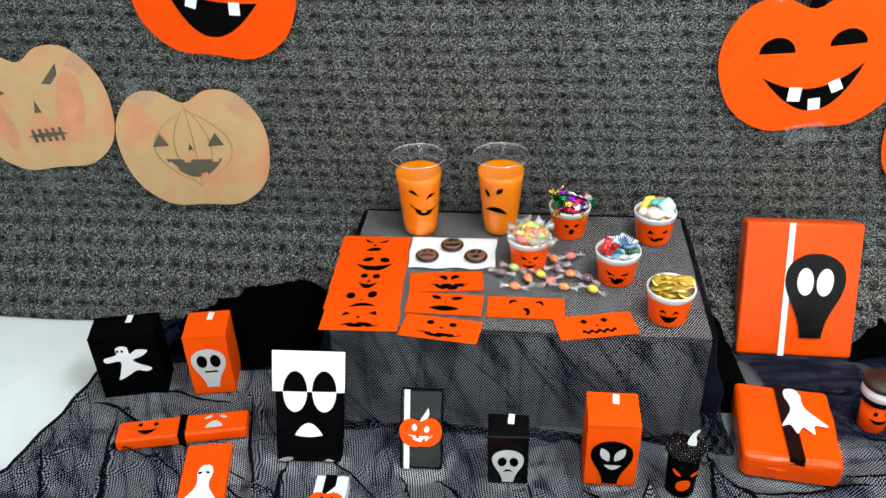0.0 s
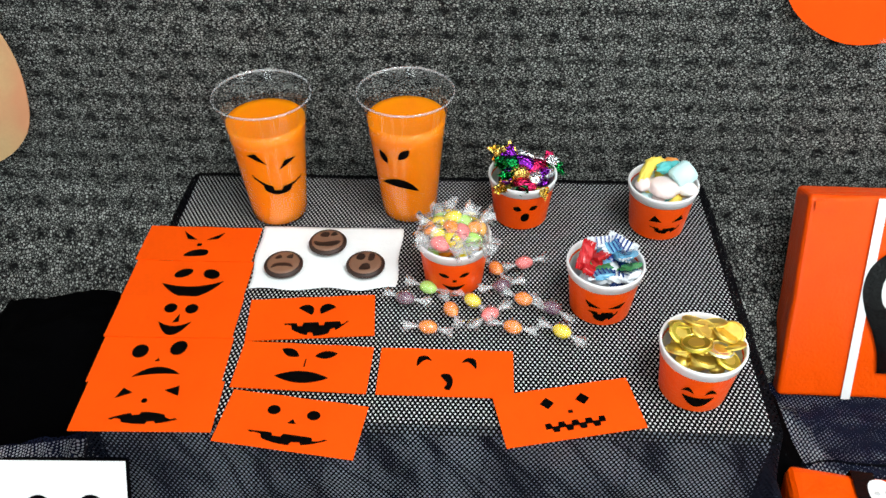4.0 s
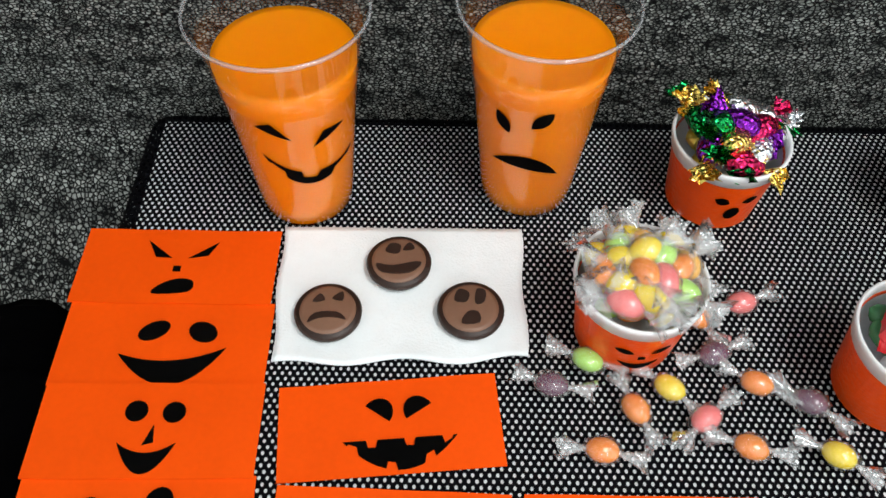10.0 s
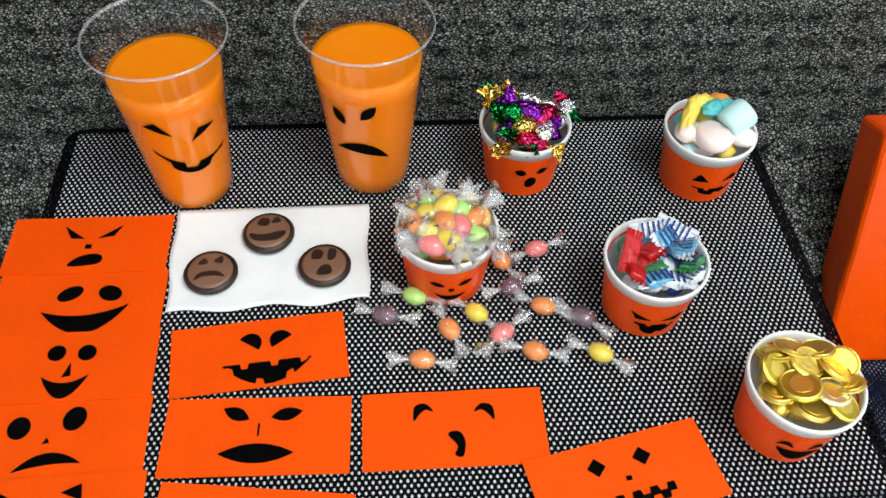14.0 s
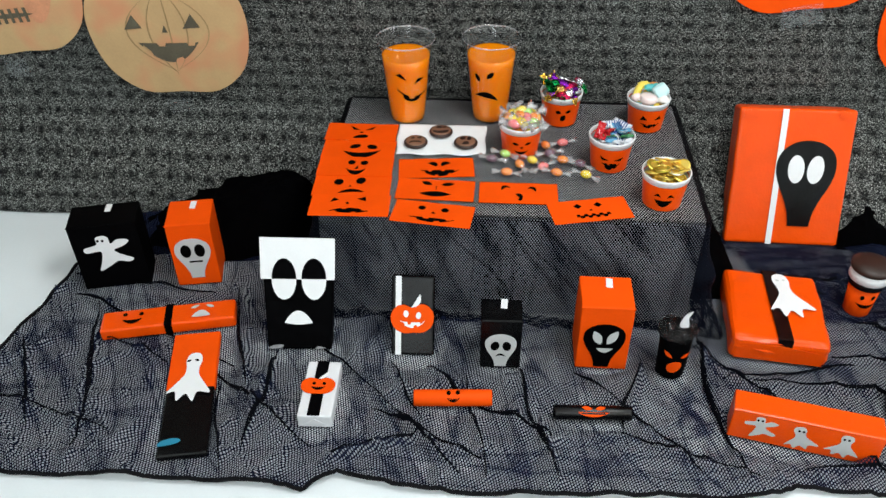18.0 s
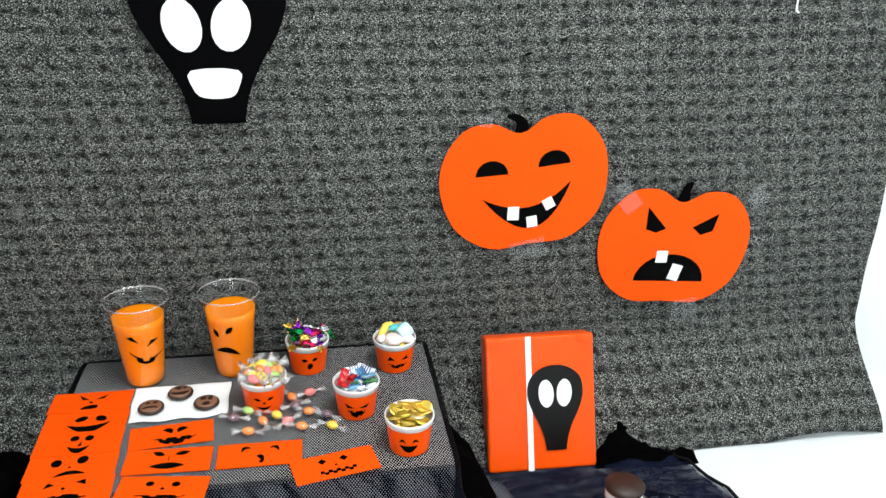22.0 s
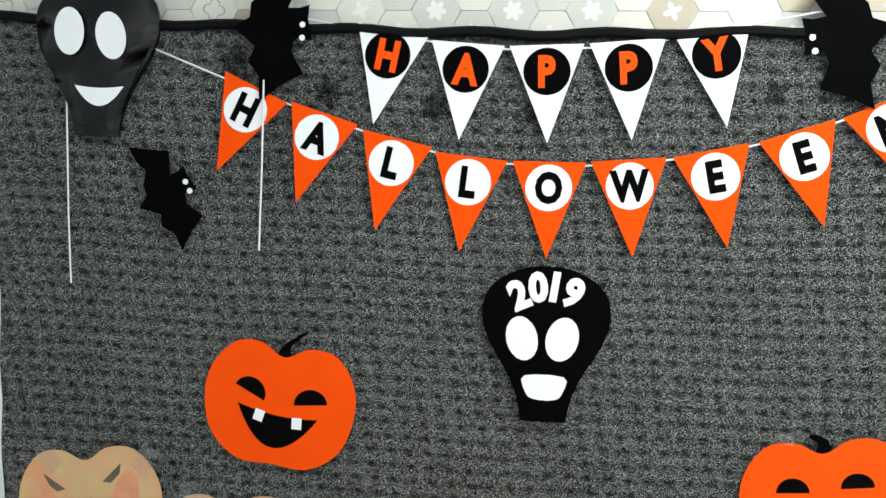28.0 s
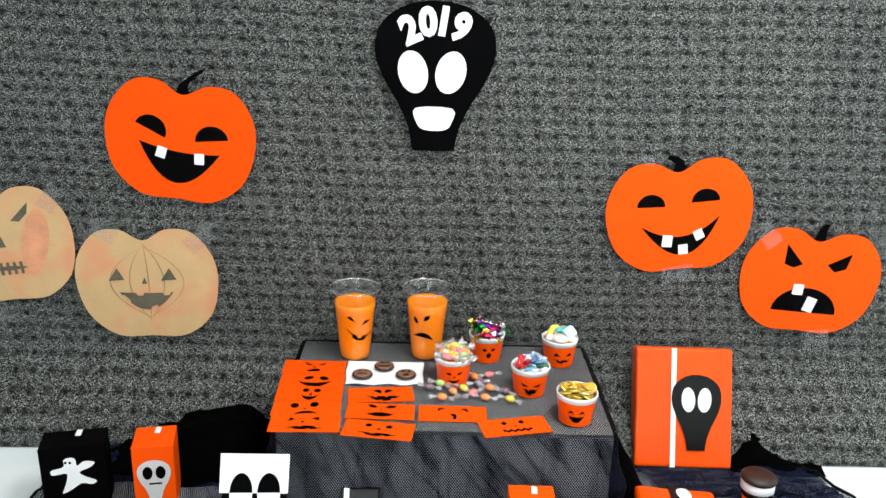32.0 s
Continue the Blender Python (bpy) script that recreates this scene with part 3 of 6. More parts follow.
TILE_MESH, FLOWER_MESH = [], []
for mat_i in TILE:
    ob = part("tile", slab_bm(ell(TILE_R - 0.0012, TILE_R - 0.0012, 6), 0.004), mat_i)
    TILE_MESH.append(ob.data)
    bpy.data.objects.remove(ob)
for k in range(3):
    bmf = slab_bm(flower(k), 0.0006, 0.0041) if k else ring_bm(flower(0), 0.12, 0.0046)
    ob = part("flower_motif", bmf, M_glaze if k else M_line)
    FLOWER_MESH.append(ob.data)
    bpy.data.objects.remove(ob)
rng = random.Random(4)
for i in range(-17, 20):
    for j in range(3):
        x, z = i * 1.5 * TILE_R, 1.79 + j * math.sqrt(3) * TILE_R + (i % 2) * math.sqrt(3) / 2 * TILE_R
        k = rng.choice((0, 0, 0, 1, 2, 2))
        tile = new("tile", TILE_MESH[k])
        tile.parent = NORTH
        tile.matrix_parent_inverse = NORTH.matrix_basis.inverted()
        tile.matrix_basis = pose(x, 0.0495, z, 90, 0, 0)
        motif = new("flower_motif", FLOWER_MESH[rng.choice((0, 1, 2)) if k == 0 else rng.choice((1, 2))])
        motif.parent = tile
        motif.matrix_basis = pose(0, 0, 0, 0, 0, rng.choice((0, 30, 60)))


# ---- things on the wall ----
def on_wall(x, z, rot=0.0, off=0.008):
    """A pose flat on the backdrop: x to the right, y up."""
    return pose(x, back_y(z) - 0.010 - off, z, 90, 0, 0) @ pose(0, 0, 0, 0, 0, rot)


def pennant(x, z, rot, ch, back, disc, ink, colours):
    t = thing("pennant", on_wall(x, z, rot, 0.010), f"{colours[0]} paper pennant with letter {ch} on {colours[1]} disc", "pennant", "letter bunting")
    part("flag", slab_bm([(-0.09, 0.0), (0.0, -0.237), (0.09, 0.0)], 0.001), back, t)
    d = cutout("disc", placed(ell(0.0570, 0.0570, 30), 0, -0.064), disc, t, 0.0012)
    bm = letter_bm(ch, 0.100, 0.05)
    bmesh.ops.scale(bm, vec=(0.80, 1.0, 1), verts=bm.verts)
    bmesh.ops.translate(bm, vec=(0, -0.064, 0.0028), verts=bm.verts)
    part("letter", bm, ink, d)


HAPPY = (("H", -0.3885, 1.7875, -11), ("A", -0.202, 1.7565, -4), ("P", -0.011, 1.7535, 2.2), ("P", 0.1805, 1.7645, 4.7), ("Y", 0.376, 1.7965, 10.9))
HALLOWEEN = (("H", -0.736, 1.643, -25.5), ("A", -0.558, 1.581, -17.5), ("L", -0.3715, 1.522, -12.8), ("L", -0.186, 1.481, -5.8), ("O", 0.0055, 1.4725, 0),
             ("W", 0.1945, 1.482, 4.6), ("E", 0.3865, 1.5085, 12), ("E", 0.5805, 1.5585, 18.4), ("N", 0.765, 1.6265, 24.4))
for ch, x, z, rot in HAPPY:
    pennant(x, z, rot, ch, M_white, M_black, M_orange, ("white", "black"))
for ch, x, z, rot in HALLOWEEN:
    pennant(x, z, rot, ch, M_orange_felt, M_white, M_ink, ("orange", "white"))


def cord(points, label, y=-0.0185):
    fine = []
    for a, b in zip(points, points[1:]):
        fine += [(a[0] + (b[0] - a[0]) * i / 6, y, a[1] + (b[1] - a[1]) * i / 6) for i in range(6)]
    fine.append((points[-1][0], y, points[-1][1]))
    ob = part("cord", tube_bm(fine, 0.0024), M_cord)
    return tagged(ob, label, "cord")


cord([(-0.62, 1.815)] + [(x, z - 0.012) for _, x, z, _ in HAPPY] + [(0.62, 1.835)], "white cord holding the upper row of white pennants", -0.0072)
cord([(-1.08, 1.765)] + [(x, z - 0.012) for _, x, z, _ in HALLOWEEN] + [(1.12, 1.783), (1.30, 1.858)], "white cord holding the lower row of orange pennants", -0.0072)
cord([(-0.714, 1.66), (-0.716, 1.45), (-0.721, 1.23)], "loose white cord hanging from a paper bat")
cord([(-1.24, 1.60), (-1.236, 1.3), (-1.23, 1.126)], "loose white cord hanging from the balloon skull")
cord([(1.31, 1.856), (1.300, 1.571), (1.309, 1.062), (1.316, 1.056)], "long white cord hanging down the backdrop")
cord([(0.755, 1.85), (0.80, 1.77), (0.845, 1.66), (0.853, 1.5), (0.852, 1.42), (0.845, 1.363)], "loose white cord end beside the last pennant")


def pumpkin_face(x, z, rot, hw, hh, label, features, material=None, stem=1.0, bend=0.3):
    t = thing("paper_pumpkin", on_wall(x, z, rot), label, "pumpkin cutout", "paper pumpkins on the wall")
    part("body", slab_bm(placed([(a * hw, b * hh) for a, b in curved(PUMPKIN)]), 0.002), material or M_orange_felt, t)
    if stem:
        part("stem", slab_bm(curved([(-0.016, 0.70 * hh), (-0.010, 0.70 * hh + 0.035), (bend * 0.05 - 0.006, 0.70 * hh + 0.075 * stem), (bend * 0.05 + 0.014, 0.70 * hh + 0.082 * stem), (0.014, 0.70 * hh + 0.04), (0.018, 0.70 * hh)], 4), 0.0015, -0.001), M_black, t, "black paper stem")
    for name, pts, mt, lvl in features:
        cutout(name, pts, mt, t, 0.0022 + 0.0012 * lvl if lvl >= 0 else 0.0019, 0.001 if lvl >= 0 else 0.0004)
    return t


def tooth(x, y, rot, w=0.017, h=0.022):
    return ("tooth", placed([(-w / 2 - 0.003, -h / 2), (w / 2 + 0.003, -h / 2), (w / 2 + 0.003, h / 2), (-w / 2 - 0.003, h / 2)], x, y, rot), M_white, 1)


pumpkin_face(-0.667, 0.832, -6.5, 0.200, 0.163, "orange foam pumpkin with a two-toothed grin, on the wall", [
    ("eye", placed(half(0.043, 0.040), -0.080, 0.020, -22), M_ink, 0), ("eye", placed(half(0.044, 0.040), 0.084, 0.012, 10), M_ink, 0),
    ("mouth", placed(crescent(0.108, 0.098, 0.012), 0.0, -0.018, -3), M_ink, 0), tooth(-0.048, -0.036, -12, 0.020, 0.030), tooth(0.054, -0.042, 4, 0.020, 0.030)], bend=0.8)
pumpkin_face(0.699, 0.667, 7.0, 0.203, 0.160, "orange paper pumpkin with a three-toothed grin, taped up", [
    ("eye", placed(half(0.039, 0.036), -0.077, 0.030, -3), M_ink, 0), ("eye", placed(half(0.039, 0.036), 0.074, 0.034, 0), M_ink, 0),
    ("mouth", placed(crescent(0.109, 0.098, 0.044), 0.004, -0.018, 4), M_ink, 0), tooth(-0.034, -0.072, -8, 0.022, 0.034), tooth(0.054, -0.060, 22, 0.020, 0.028), tooth(0.010, -0.100, 2, 0.020, 0.028)], material=M_orange, stem=0.7, bend=-0.5)
pumpkin_face(1.094, 0.484, -5.0, 0.200, 0.155, "orange paper pumpkin with a cross frown, taped up", [
    ("eye", placed([(-0.03, 0.044), (0.030, -0.006), (0.006, -0.020), (-0.022, -0.014)], -0.060, 0.056, -4), M_ink, 0), ("eye", placed([(0.034, 0.034), (-0.034, 0.004), (-0.012, -0.018), (0.020, -0.010)], 0.074, 0.054, 8), M_ink, 0),
    ("mouth", placed(half(0.094, 0.074), 0.004, -0.095, 1), M_ink, 0), tooth(-0.026, -0.028, 2, 0.024, 0.032), tooth(0.018, -0.070, -12, 0.024, 0.044)], material=M_orange, stem=0.75, bend=0.1)
pencil_lines = lambda hh: [("rib", placed(crescent(0.118 - 0.12 * a, a, a - 0.003, 18), 0.0, 0.002, r), M_rib, 0) for a, r in ((0.006, 90), (0.050, 90), (0.050, -90), (0.105, 90), (0.105, -90))]
pumpkin_face(-0.786, 0.423, 2.0, 0.200, 0.165, "crayoned kraft paper pumpkin with a pencilled smile and ribs", pencil_lines(0.19) + [
    ("eye", placed([(-0.022, -0.015), (0.022, -0.012), (0.004, 0.022)], -0.085, 0.022), M_pencil, 1), ("eye", placed([(-0.022, -0.015), (0.022, -0.012), (0.004, 0.022)], 0.062, 0.022), M_pencil, 1),
    ("nose", placed([(-0.008, -0.008), (0.006, -0.008), (0.0, 0.010)], -0.006, 0.006), M_pencil, 1), ("mouth", placed(crescent(0.076, 0.052, 0.002, 16, 4, 0.005), -0.004, -0.028), M_pencil, 1)], material=M_crayon, stem=0)
pumpkin_face(-1.182, 0.524, 7.0, 0.203, 0.166, "crayoned kraft paper pumpkin with pencilled angry eyes", [
    ("cheek", placed(ell(0.030, 0.085, 18), -0.110, -0.02, 8), M_blush, -0.9), ("cheek", placed(ell(0.038, 0.100, 18), 0.095, 0.00, -18), M_blush, -0.9),
    ("eye", placed([(-0.03, 0.03), (0.028, -0.016), (0.006, -0.022), (-0.014, -0.006)], -0.094, 0.068), M_pencil, 0), ("eye", placed([(0.03, 0.034), (-0.028, -0.014), (-0.004, -0.018), (0.022, 0.004)], 0.070, 0.080), M_pencil, 0),
    ("nose", placed([(-0.008, -0.012), (0.012, -0.012), (0.004, 0.020)], 0.0, 0.004), M_pencil, 0), ("mouth", placed(crescent(0.056, 0.006, -0.006), 0.004, -0.070), M_pencil, 0)]
    + [("stitch", placed([(-0.004, -0.018), (0.004, -0.018), (0.004, 0.018), (-0.004, 0.018)], -0.034 + 0.019 * i, -0.070), M_pencil, 1) for i in range(5)], material=M_crayon, stem=0)

for x, z, rot, w, h in ((-1.30, 0.655, 40, 0.05, 0.08), (-1.03, 0.665, -35, 0.05, 0.08), (-1.20, 0.315, 5, 0.06, 0.05), (-0.90, 0.575, 60, 0.05, 0.08), (-0.63, 0.56, -50, 0.05, 0.09), (-0.79, 0.225, 10, 0.07, 0.04),
                        (0.715, 0.495, 12, 0.09, 0.05), (0.60, 0.82, -10, 0.03, 0.03), (0.955, 0.62, 40, 0.05, 0.08), (1.30, 0.61, 15, 0.05, 0.06), (1.145, 0.305, 8, 0.07, 0.06), (1.26, 1.78, 20, 0.08, 0.07), (1.345, 1.61, -12, 0.05, 0.08), (1.22, 1.68, 35, 0.05, 0.07)):
    tp = part("tape_strip", slab_bm(curved([(-w / 2, -h / 2), (w / 2, -h / 2), (w / 2, h / 2), (-w / 2, h / 2)], 1), 0.0003), M_tape)
    tp.matrix_basis = on_wall(x, z, rot, 0.0125)
    tagged(tp, "strip of clear sticky tape on the backdrop cloth", "tape", "tape strips")

# black skull with the year
sk = thing("paper_skull", on_wall(0.011, 1.022, 0, 0.010), "black paper skull with white eyes, teeth and the year 2019", "skull cutout")
part("head", slab_bm([(a * 0.196, b * 0.194) for a, b in curved(BALLOON)], 0.002), M_black, sk)
cutout("eye", placed(ell(0.039, 0.056), -0.058, 0.013, 14), M_white, sk, 0.0025)
cutout("eye", placed(ell(0.040, 0.056), 0.041, 0.014, -14), M_white, sk, 0.0025)
cutout("mouth", curved([(-0.049, -0.080), (0.049, -0.080), (0.047, -0.118), (0.028, -0.138), (-0.026, -0.138), (-0.047, -0.118)], 3), M_white, sk, 0.0025)
for ch, x, y, a in zip("2019", (-0.069, -0.022, 0.019, 0.064), (0.122, 0.142, 0.144, 0.130), (24, 6, -8, -22)):
    bm = letter_bm(ch, 0.096, 0.055)
    bmesh.ops.transform(bm, matrix=pose(x, y, 0.0032, 0, 0, a) @ Matrix.Diagonal((0.92, 1, 1, 1)), verts=bm.verts)
    part("digit", bm, M_white, sk)

# balloon skull of black bag film
bs = thing("bag_skull", on_wall(-1.156, 1.716, -1, 0.008), "puffed black bag film skull with paper eyes and smile", "skull decoration")
bmh = slab_bm([(a * 0.206, b * 0.205) for a, b in curved(BALLOON, 7)], 0.012)
bmesh.ops.subdivide_edges(bmh, edges=list(bmh.edges), cuts=2, use_grid_fill=True)
for v in bmh.verts:
    r = min(1.0, math.hypot(v.co.x / 0.165, (v.co.y - 0.03) / 0.20))
    if v.co.z > 0.006:
        v.co.z += 0.030 * (1 - r * r) + 0.006 * noise.noise(Vector((v.co.x * 30, v.co.y * 22, 2)))
part("head", bmh, M_black_gloss, bs, smooth=True)
for nm, pts in (("eye", placed(ell(0.040, 0.060), -0.056, 0.055, 3)), ("eye", placed(ell(0.040, 0.060), 0.055, 0.046, 12)), ("mouth", placed(crescent(0.066, 0.052, 0.006), 0.020, -0.078))):
    cutout(nm, pts, M_white, bs, 0.046 if nm == "eye" else 0.036, 0.001)


def bat(x, z, rot, s, mirror, material, label):
    t = thing("paper_bat", on_wall(x, z, rot, 0.017), label, "bat cutout", "paper bats on the wall")
    bm = slab_bm(placed(BAT, 0, 0, 0, s, mirror), 0.001)
    part("body", bm, material, t)
    for px, py in ((0.47, 0.30), (0.56, 0.12)):
        cutout("eye", placed(ell(0.0075, 0.0075, 12), (-px if mirror else px) * s, py * s), M_white, t, 0.0013)


bat(-0.978, 1.361, 0, 0.128, False, M_black, "black paper bat with white dot eyes, wings spread")
bat(-0.705, 1.790, -28, 0.160, False, M_black, "black paper bat beside the first white pennant")
bat(0.690, 1.785, 40, 0.160, True, M_black, "black paper bat beside the last white pennant")
bat(1.030, 1.678, 56, 0.122, True, M_black, "black paper bat hung on the pennant cord")
bat(1.262, 1.598, 0, 0.132, True, M_brown, "faded brown-black paper bat taped over a cord")
card = thing("picture_card", on_wall(1.547, 1.520, 3, 0.004), "small dark patterned card stuck to the cloth", "card")
part("sheet", slab_bm([(-0.054, -0.055), (0.054, -0.060), (0.054, 0.060), (-0.054, 0.036)], 0.001), M_brown, card)
for px, py, w, h, mt in ((0.026, 0.026, 0.025, 0.028, coat("red_print", (0.11, 0.022, 0.014), 0.6)), (-0.022, -0.030, 0.028, 0.026, coat("plum_print", (0.045, 0.012, 0.026), 0.6)), (0.028, -0.034, 0.021, 0.024, coat("olive_print", (0.045, 0.043, 0.018), 0.6)), (-0.018, 0.012, 0.020, 0.010, coat("mustard_print", (0.22, 0.16, 0.03), 0.6))):
    cutout("patch", placed(curved([(-w, -h), (w, -h * 0.9), (w, h), (-w * 0.9, h * 0.85)], 2), px, py), mt, card, 0.0012, 0.0003)

for x, z, rx, rz, rot in ((0.690, 0.968, 0.010, 0.003, 25), (0.712, 0.950, 0.006, 0.002, -10)):
    spot = part("dark_mark", slab_bm(placed(ell(rx, rz, 14)), 0.0006), M_ink)
    spot.matrix_basis = on_wall(x, z, rot, 0.006)
    tagged(spot, "small dark scuff on the backdrop cloth", "mark", "scuffs on the cloth")


# tile patterns that show faintly through the thin cloth
M_faint = clear_material("dark_show_through", (0.01, 0.01, 0.01), 0.30, 0.9, 0.0)
for x, z, kind in ((0.849, 1.737, 0), (-0.796, 1.706, 1), (0.149, 1.566, 0), (0.942, 1.562, 0), (-0.552, 1.635, 1), (-0.024, 1.589, 1), (0.532, 1.645, 1), (-0.28, 1.60, 1)):
    bm = ring_bm(ell(0.050, 0.050, 6), 0.14, 0.0) if kind == 0 else slab_bm([(a * 1.5, b * 1.5) for a, b in flower(1 + (x > 0))], 0.0003)
    mark = part("show_through_mark", bm, M_faint)
    mark.matrix_basis = on_wall(x, z, 15, 0.0075)
    tagged(mark, "faint dark tile pattern showing through the cloth", "mark", "tile patterns showing through")


# ---- floor netting, tablecloth and black cloth ----
FRONT = ((-1.13, -1.00), (-0.88, -1.008), (-0.60, -1.004), (-0.36, -1.002), (-0.30, -1.012), (-0.24, -0.972), (-0.11, -0.997), (0.06, -1.000), (0.24, -0.993), (0.43, -0.987), (0.55, -0.972), (0.58, -0.955), (0.72, -0.962), (0.88, -0.955), (0.97, -0.93), (1.03, -0.95), (1.13, -0.915), (1.24, -0.86))
RIGHT = ((1.24, -0.86), (1.225, -0.71), (1.18, -0.49), (1.06, -0.21), (1.00, -0.06))
LEFT = ((-1.13, -1.00), (-1.02, -0.73), (-0.965, -0.467), (-0.94, -0.26), (-0.93, -0.06))


def along(line, t):
    """A point at the share t of a line of points."""
    k = t * (len(line) - 1)
    i = min(int(k), len(line) - 2)
    f = k - i
    return [a + (b - a) * f for a, b in zip(line[i], line[i + 1])]


CREASES = ((-0.42, -0.66, -0.43, -0.93, 0.020), (-0.36, -0.62, -0.02, -0.96, 0.022), (-0.10, -0.70, 0.15, -0.88, 0.016), (0.09, -0.70, 0.16, -0.97, 0.020), (0.20, -0.70, 0.42, -0.93, 0.018),
           (0.34, -0.66, 0.29, -0.84, 0.018), (0.46, -0.56, 0.50, -0.95, 0.022), (0.45, -0.62, 0.76, -0.93, 0.020), (0.56, -0.70, 0.95, -0.72, 0.014), (0.72, -0.40, 1.16, -0.62, 0.020),
           (0.95, -0.50, 1.10, -0.85, 0.016), (0.90, -0.36, 1.12, -0.46, 0.018), (-0.85, -0.55, -0.75, -0.95, 0.018), (-1.00, -0.82, -0.70, -0.90, 0.014), (-0.55, -0.48, -0.46, -0.78, 0.020),
           (-0.92, -0.52, -0.50, -0.72, 0.016), (-0.62, -0.66, -0.30, -0.92, 0.014), (-0.20, -0.82, 0.02, -0.93, 0.014), (0.60, -0.92, 1.02, -0.84, 0.014), (-0.98, -0.66, -0.86, -0.90, 0.014),
           (0.48, -0.40, 0.62, -0.36, 0.012), (0.62, -0.36, 1.00, -0.40, 0.014), (0.74, -0.44, 1.08, -0.70, 0.014), (0.50, -0.70, 0.78, -0.64, 0.014), (0.74, -0.62, 1.04, -0.66, 0.012), (0.88, -0.30, 1.18, -0.74, 0.016),
           (0.90, -0.82, 1.10, -0.88, 0.012), (-0.52, -0.74, -0.46, -0.98, 0.012), (-0.18, -0.68, -0.10, -0.84, 0.012), (-0.02, -0.72, 0.03, -0.97, 0.012), (0.28, -0.86, 0.52, -0.94, 0.012), (-0.95, -0.45, -0.60, -0.50, 0.014),
           (-0.80, -0.66, -0.64, -0.72, 0.012), (-0.26, -0.94, -0.10, -0.88, 0.018))


# places pressed flat by the gifts: x, y and half sizes
GIFTS = ((-0.843, -0.442, 0.09, 0.06), (-0.656, -0.417, 0.07, 0.07), (0.049, -0.656, 0.06, 0.05), (0.256, -0.63, 0.07, 0.07), (0.843, -0.757, 0.06, 0.05), (0.616, -0.84, 0.16, 0.05),
         (0.634, -0.528, 0.13, 0.14), (-0.134, -0.664, 0.06, 0.04), (-0.304, -0.794, 0.05, 0.09), (-0.672, -0.588, 0.16, 0.05), (-0.566, -0.799, 0.07, 0.18), (-0.04, -0.79, 0.09, 0.03),
         (0.23, -0.81, 0.09, 0.03), (-0.38, -0.655, 0.09, 0.04), (0.398, -0.672, 0.045, 0.045), (0.837, -0.463, 0.045, 0.045), (0.734, -0.22, 0.16, 0.05))


def folds(x, y):
    """Height of the creased netting over the floor: long narrow ridges, short creases and small puckers."""
    warp = 0.06 * noise.noise(Vector((x * 3, y * 3, 9)))
    p, q = x * 0.80 + y * 0.60 + warp, -x * 0.60 + y * 0.80 + warp
    h = 0.018 * max(0.0, wrinkle(p * 0.8, q * 2.0, 3.2, 1.0)) ** 2 + 0.016 * max(0.0, wrinkle(p * 2.2, q, 4.5, 5.0)) ** 2 + 0.010 * max(0.0, wrinkle(x, y, 11.0, 7.0)) ** 2
    bend = 0.014 * noise.noise(Vector((x * 3, y * 3, 2)))
    for x0, y0, x1, y1, high in CREASES:
        dx, dy = x1 - x0, y1 - y0
        n = math.hypot(dx, dy)
        t = ((x - x0) * dx + (y - y0) * dy) / (n * n)
        if -0.1 < t < 1.1:
            d = ((x - x0) * dy - (y - y0) * dx) / n + bend
            if abs(d) < 0.04:
                h += high * math.exp(-(d / 0.009) ** 2) * smooth_step(-0.1, 0.15, t) * smooth_step(1.1, 0.8, t)
    for gx, gy, rx, ry in GIFTS:
        h *= smooth_step(0.85, 1.5, math.hypot((x - gx) / rx, (y - gy) / ry))
    return 0.0009 + h


def floor_net(u, v):
    fx, fy = along(FRONT, u)
    lx, ly = along(LEFT, v)
    rx, ry = along(RIGHT, v)
    x = fx * (1 - v) + (-0.93 + 1.93 * u) * v + (lx - (-1.13 + 0.20 * v)) * (1 - u) + (rx - (1.24 - 0.24 * v)) * u
    y = fy * (1 - v) - 0.06 * v + (ly - (-1.0 + 0.94 * v)) * (1 - u) + (ry - (-0.86 + 0.80 * v)) * u
    return (x, y, folds(x, y) + 0.006 * (v == 0) * abs(math.sin(u * 40)))


net = cloth("floor_netting", floor_net, lambda u, v: (lambda p: (0.94 * p[0] - 0.34 * p[1] + 0.3 * p[2], 0.34 * p[0] + 0.94 * p[1] + 0.3 * p[2]))(floor_net(u, v)), 380, 170, M_netloose,
            "creased black netting spread over the white floor", "netting", skip=lambda x, y, z: -0.35 < x < 0.47 and y > -0.535)


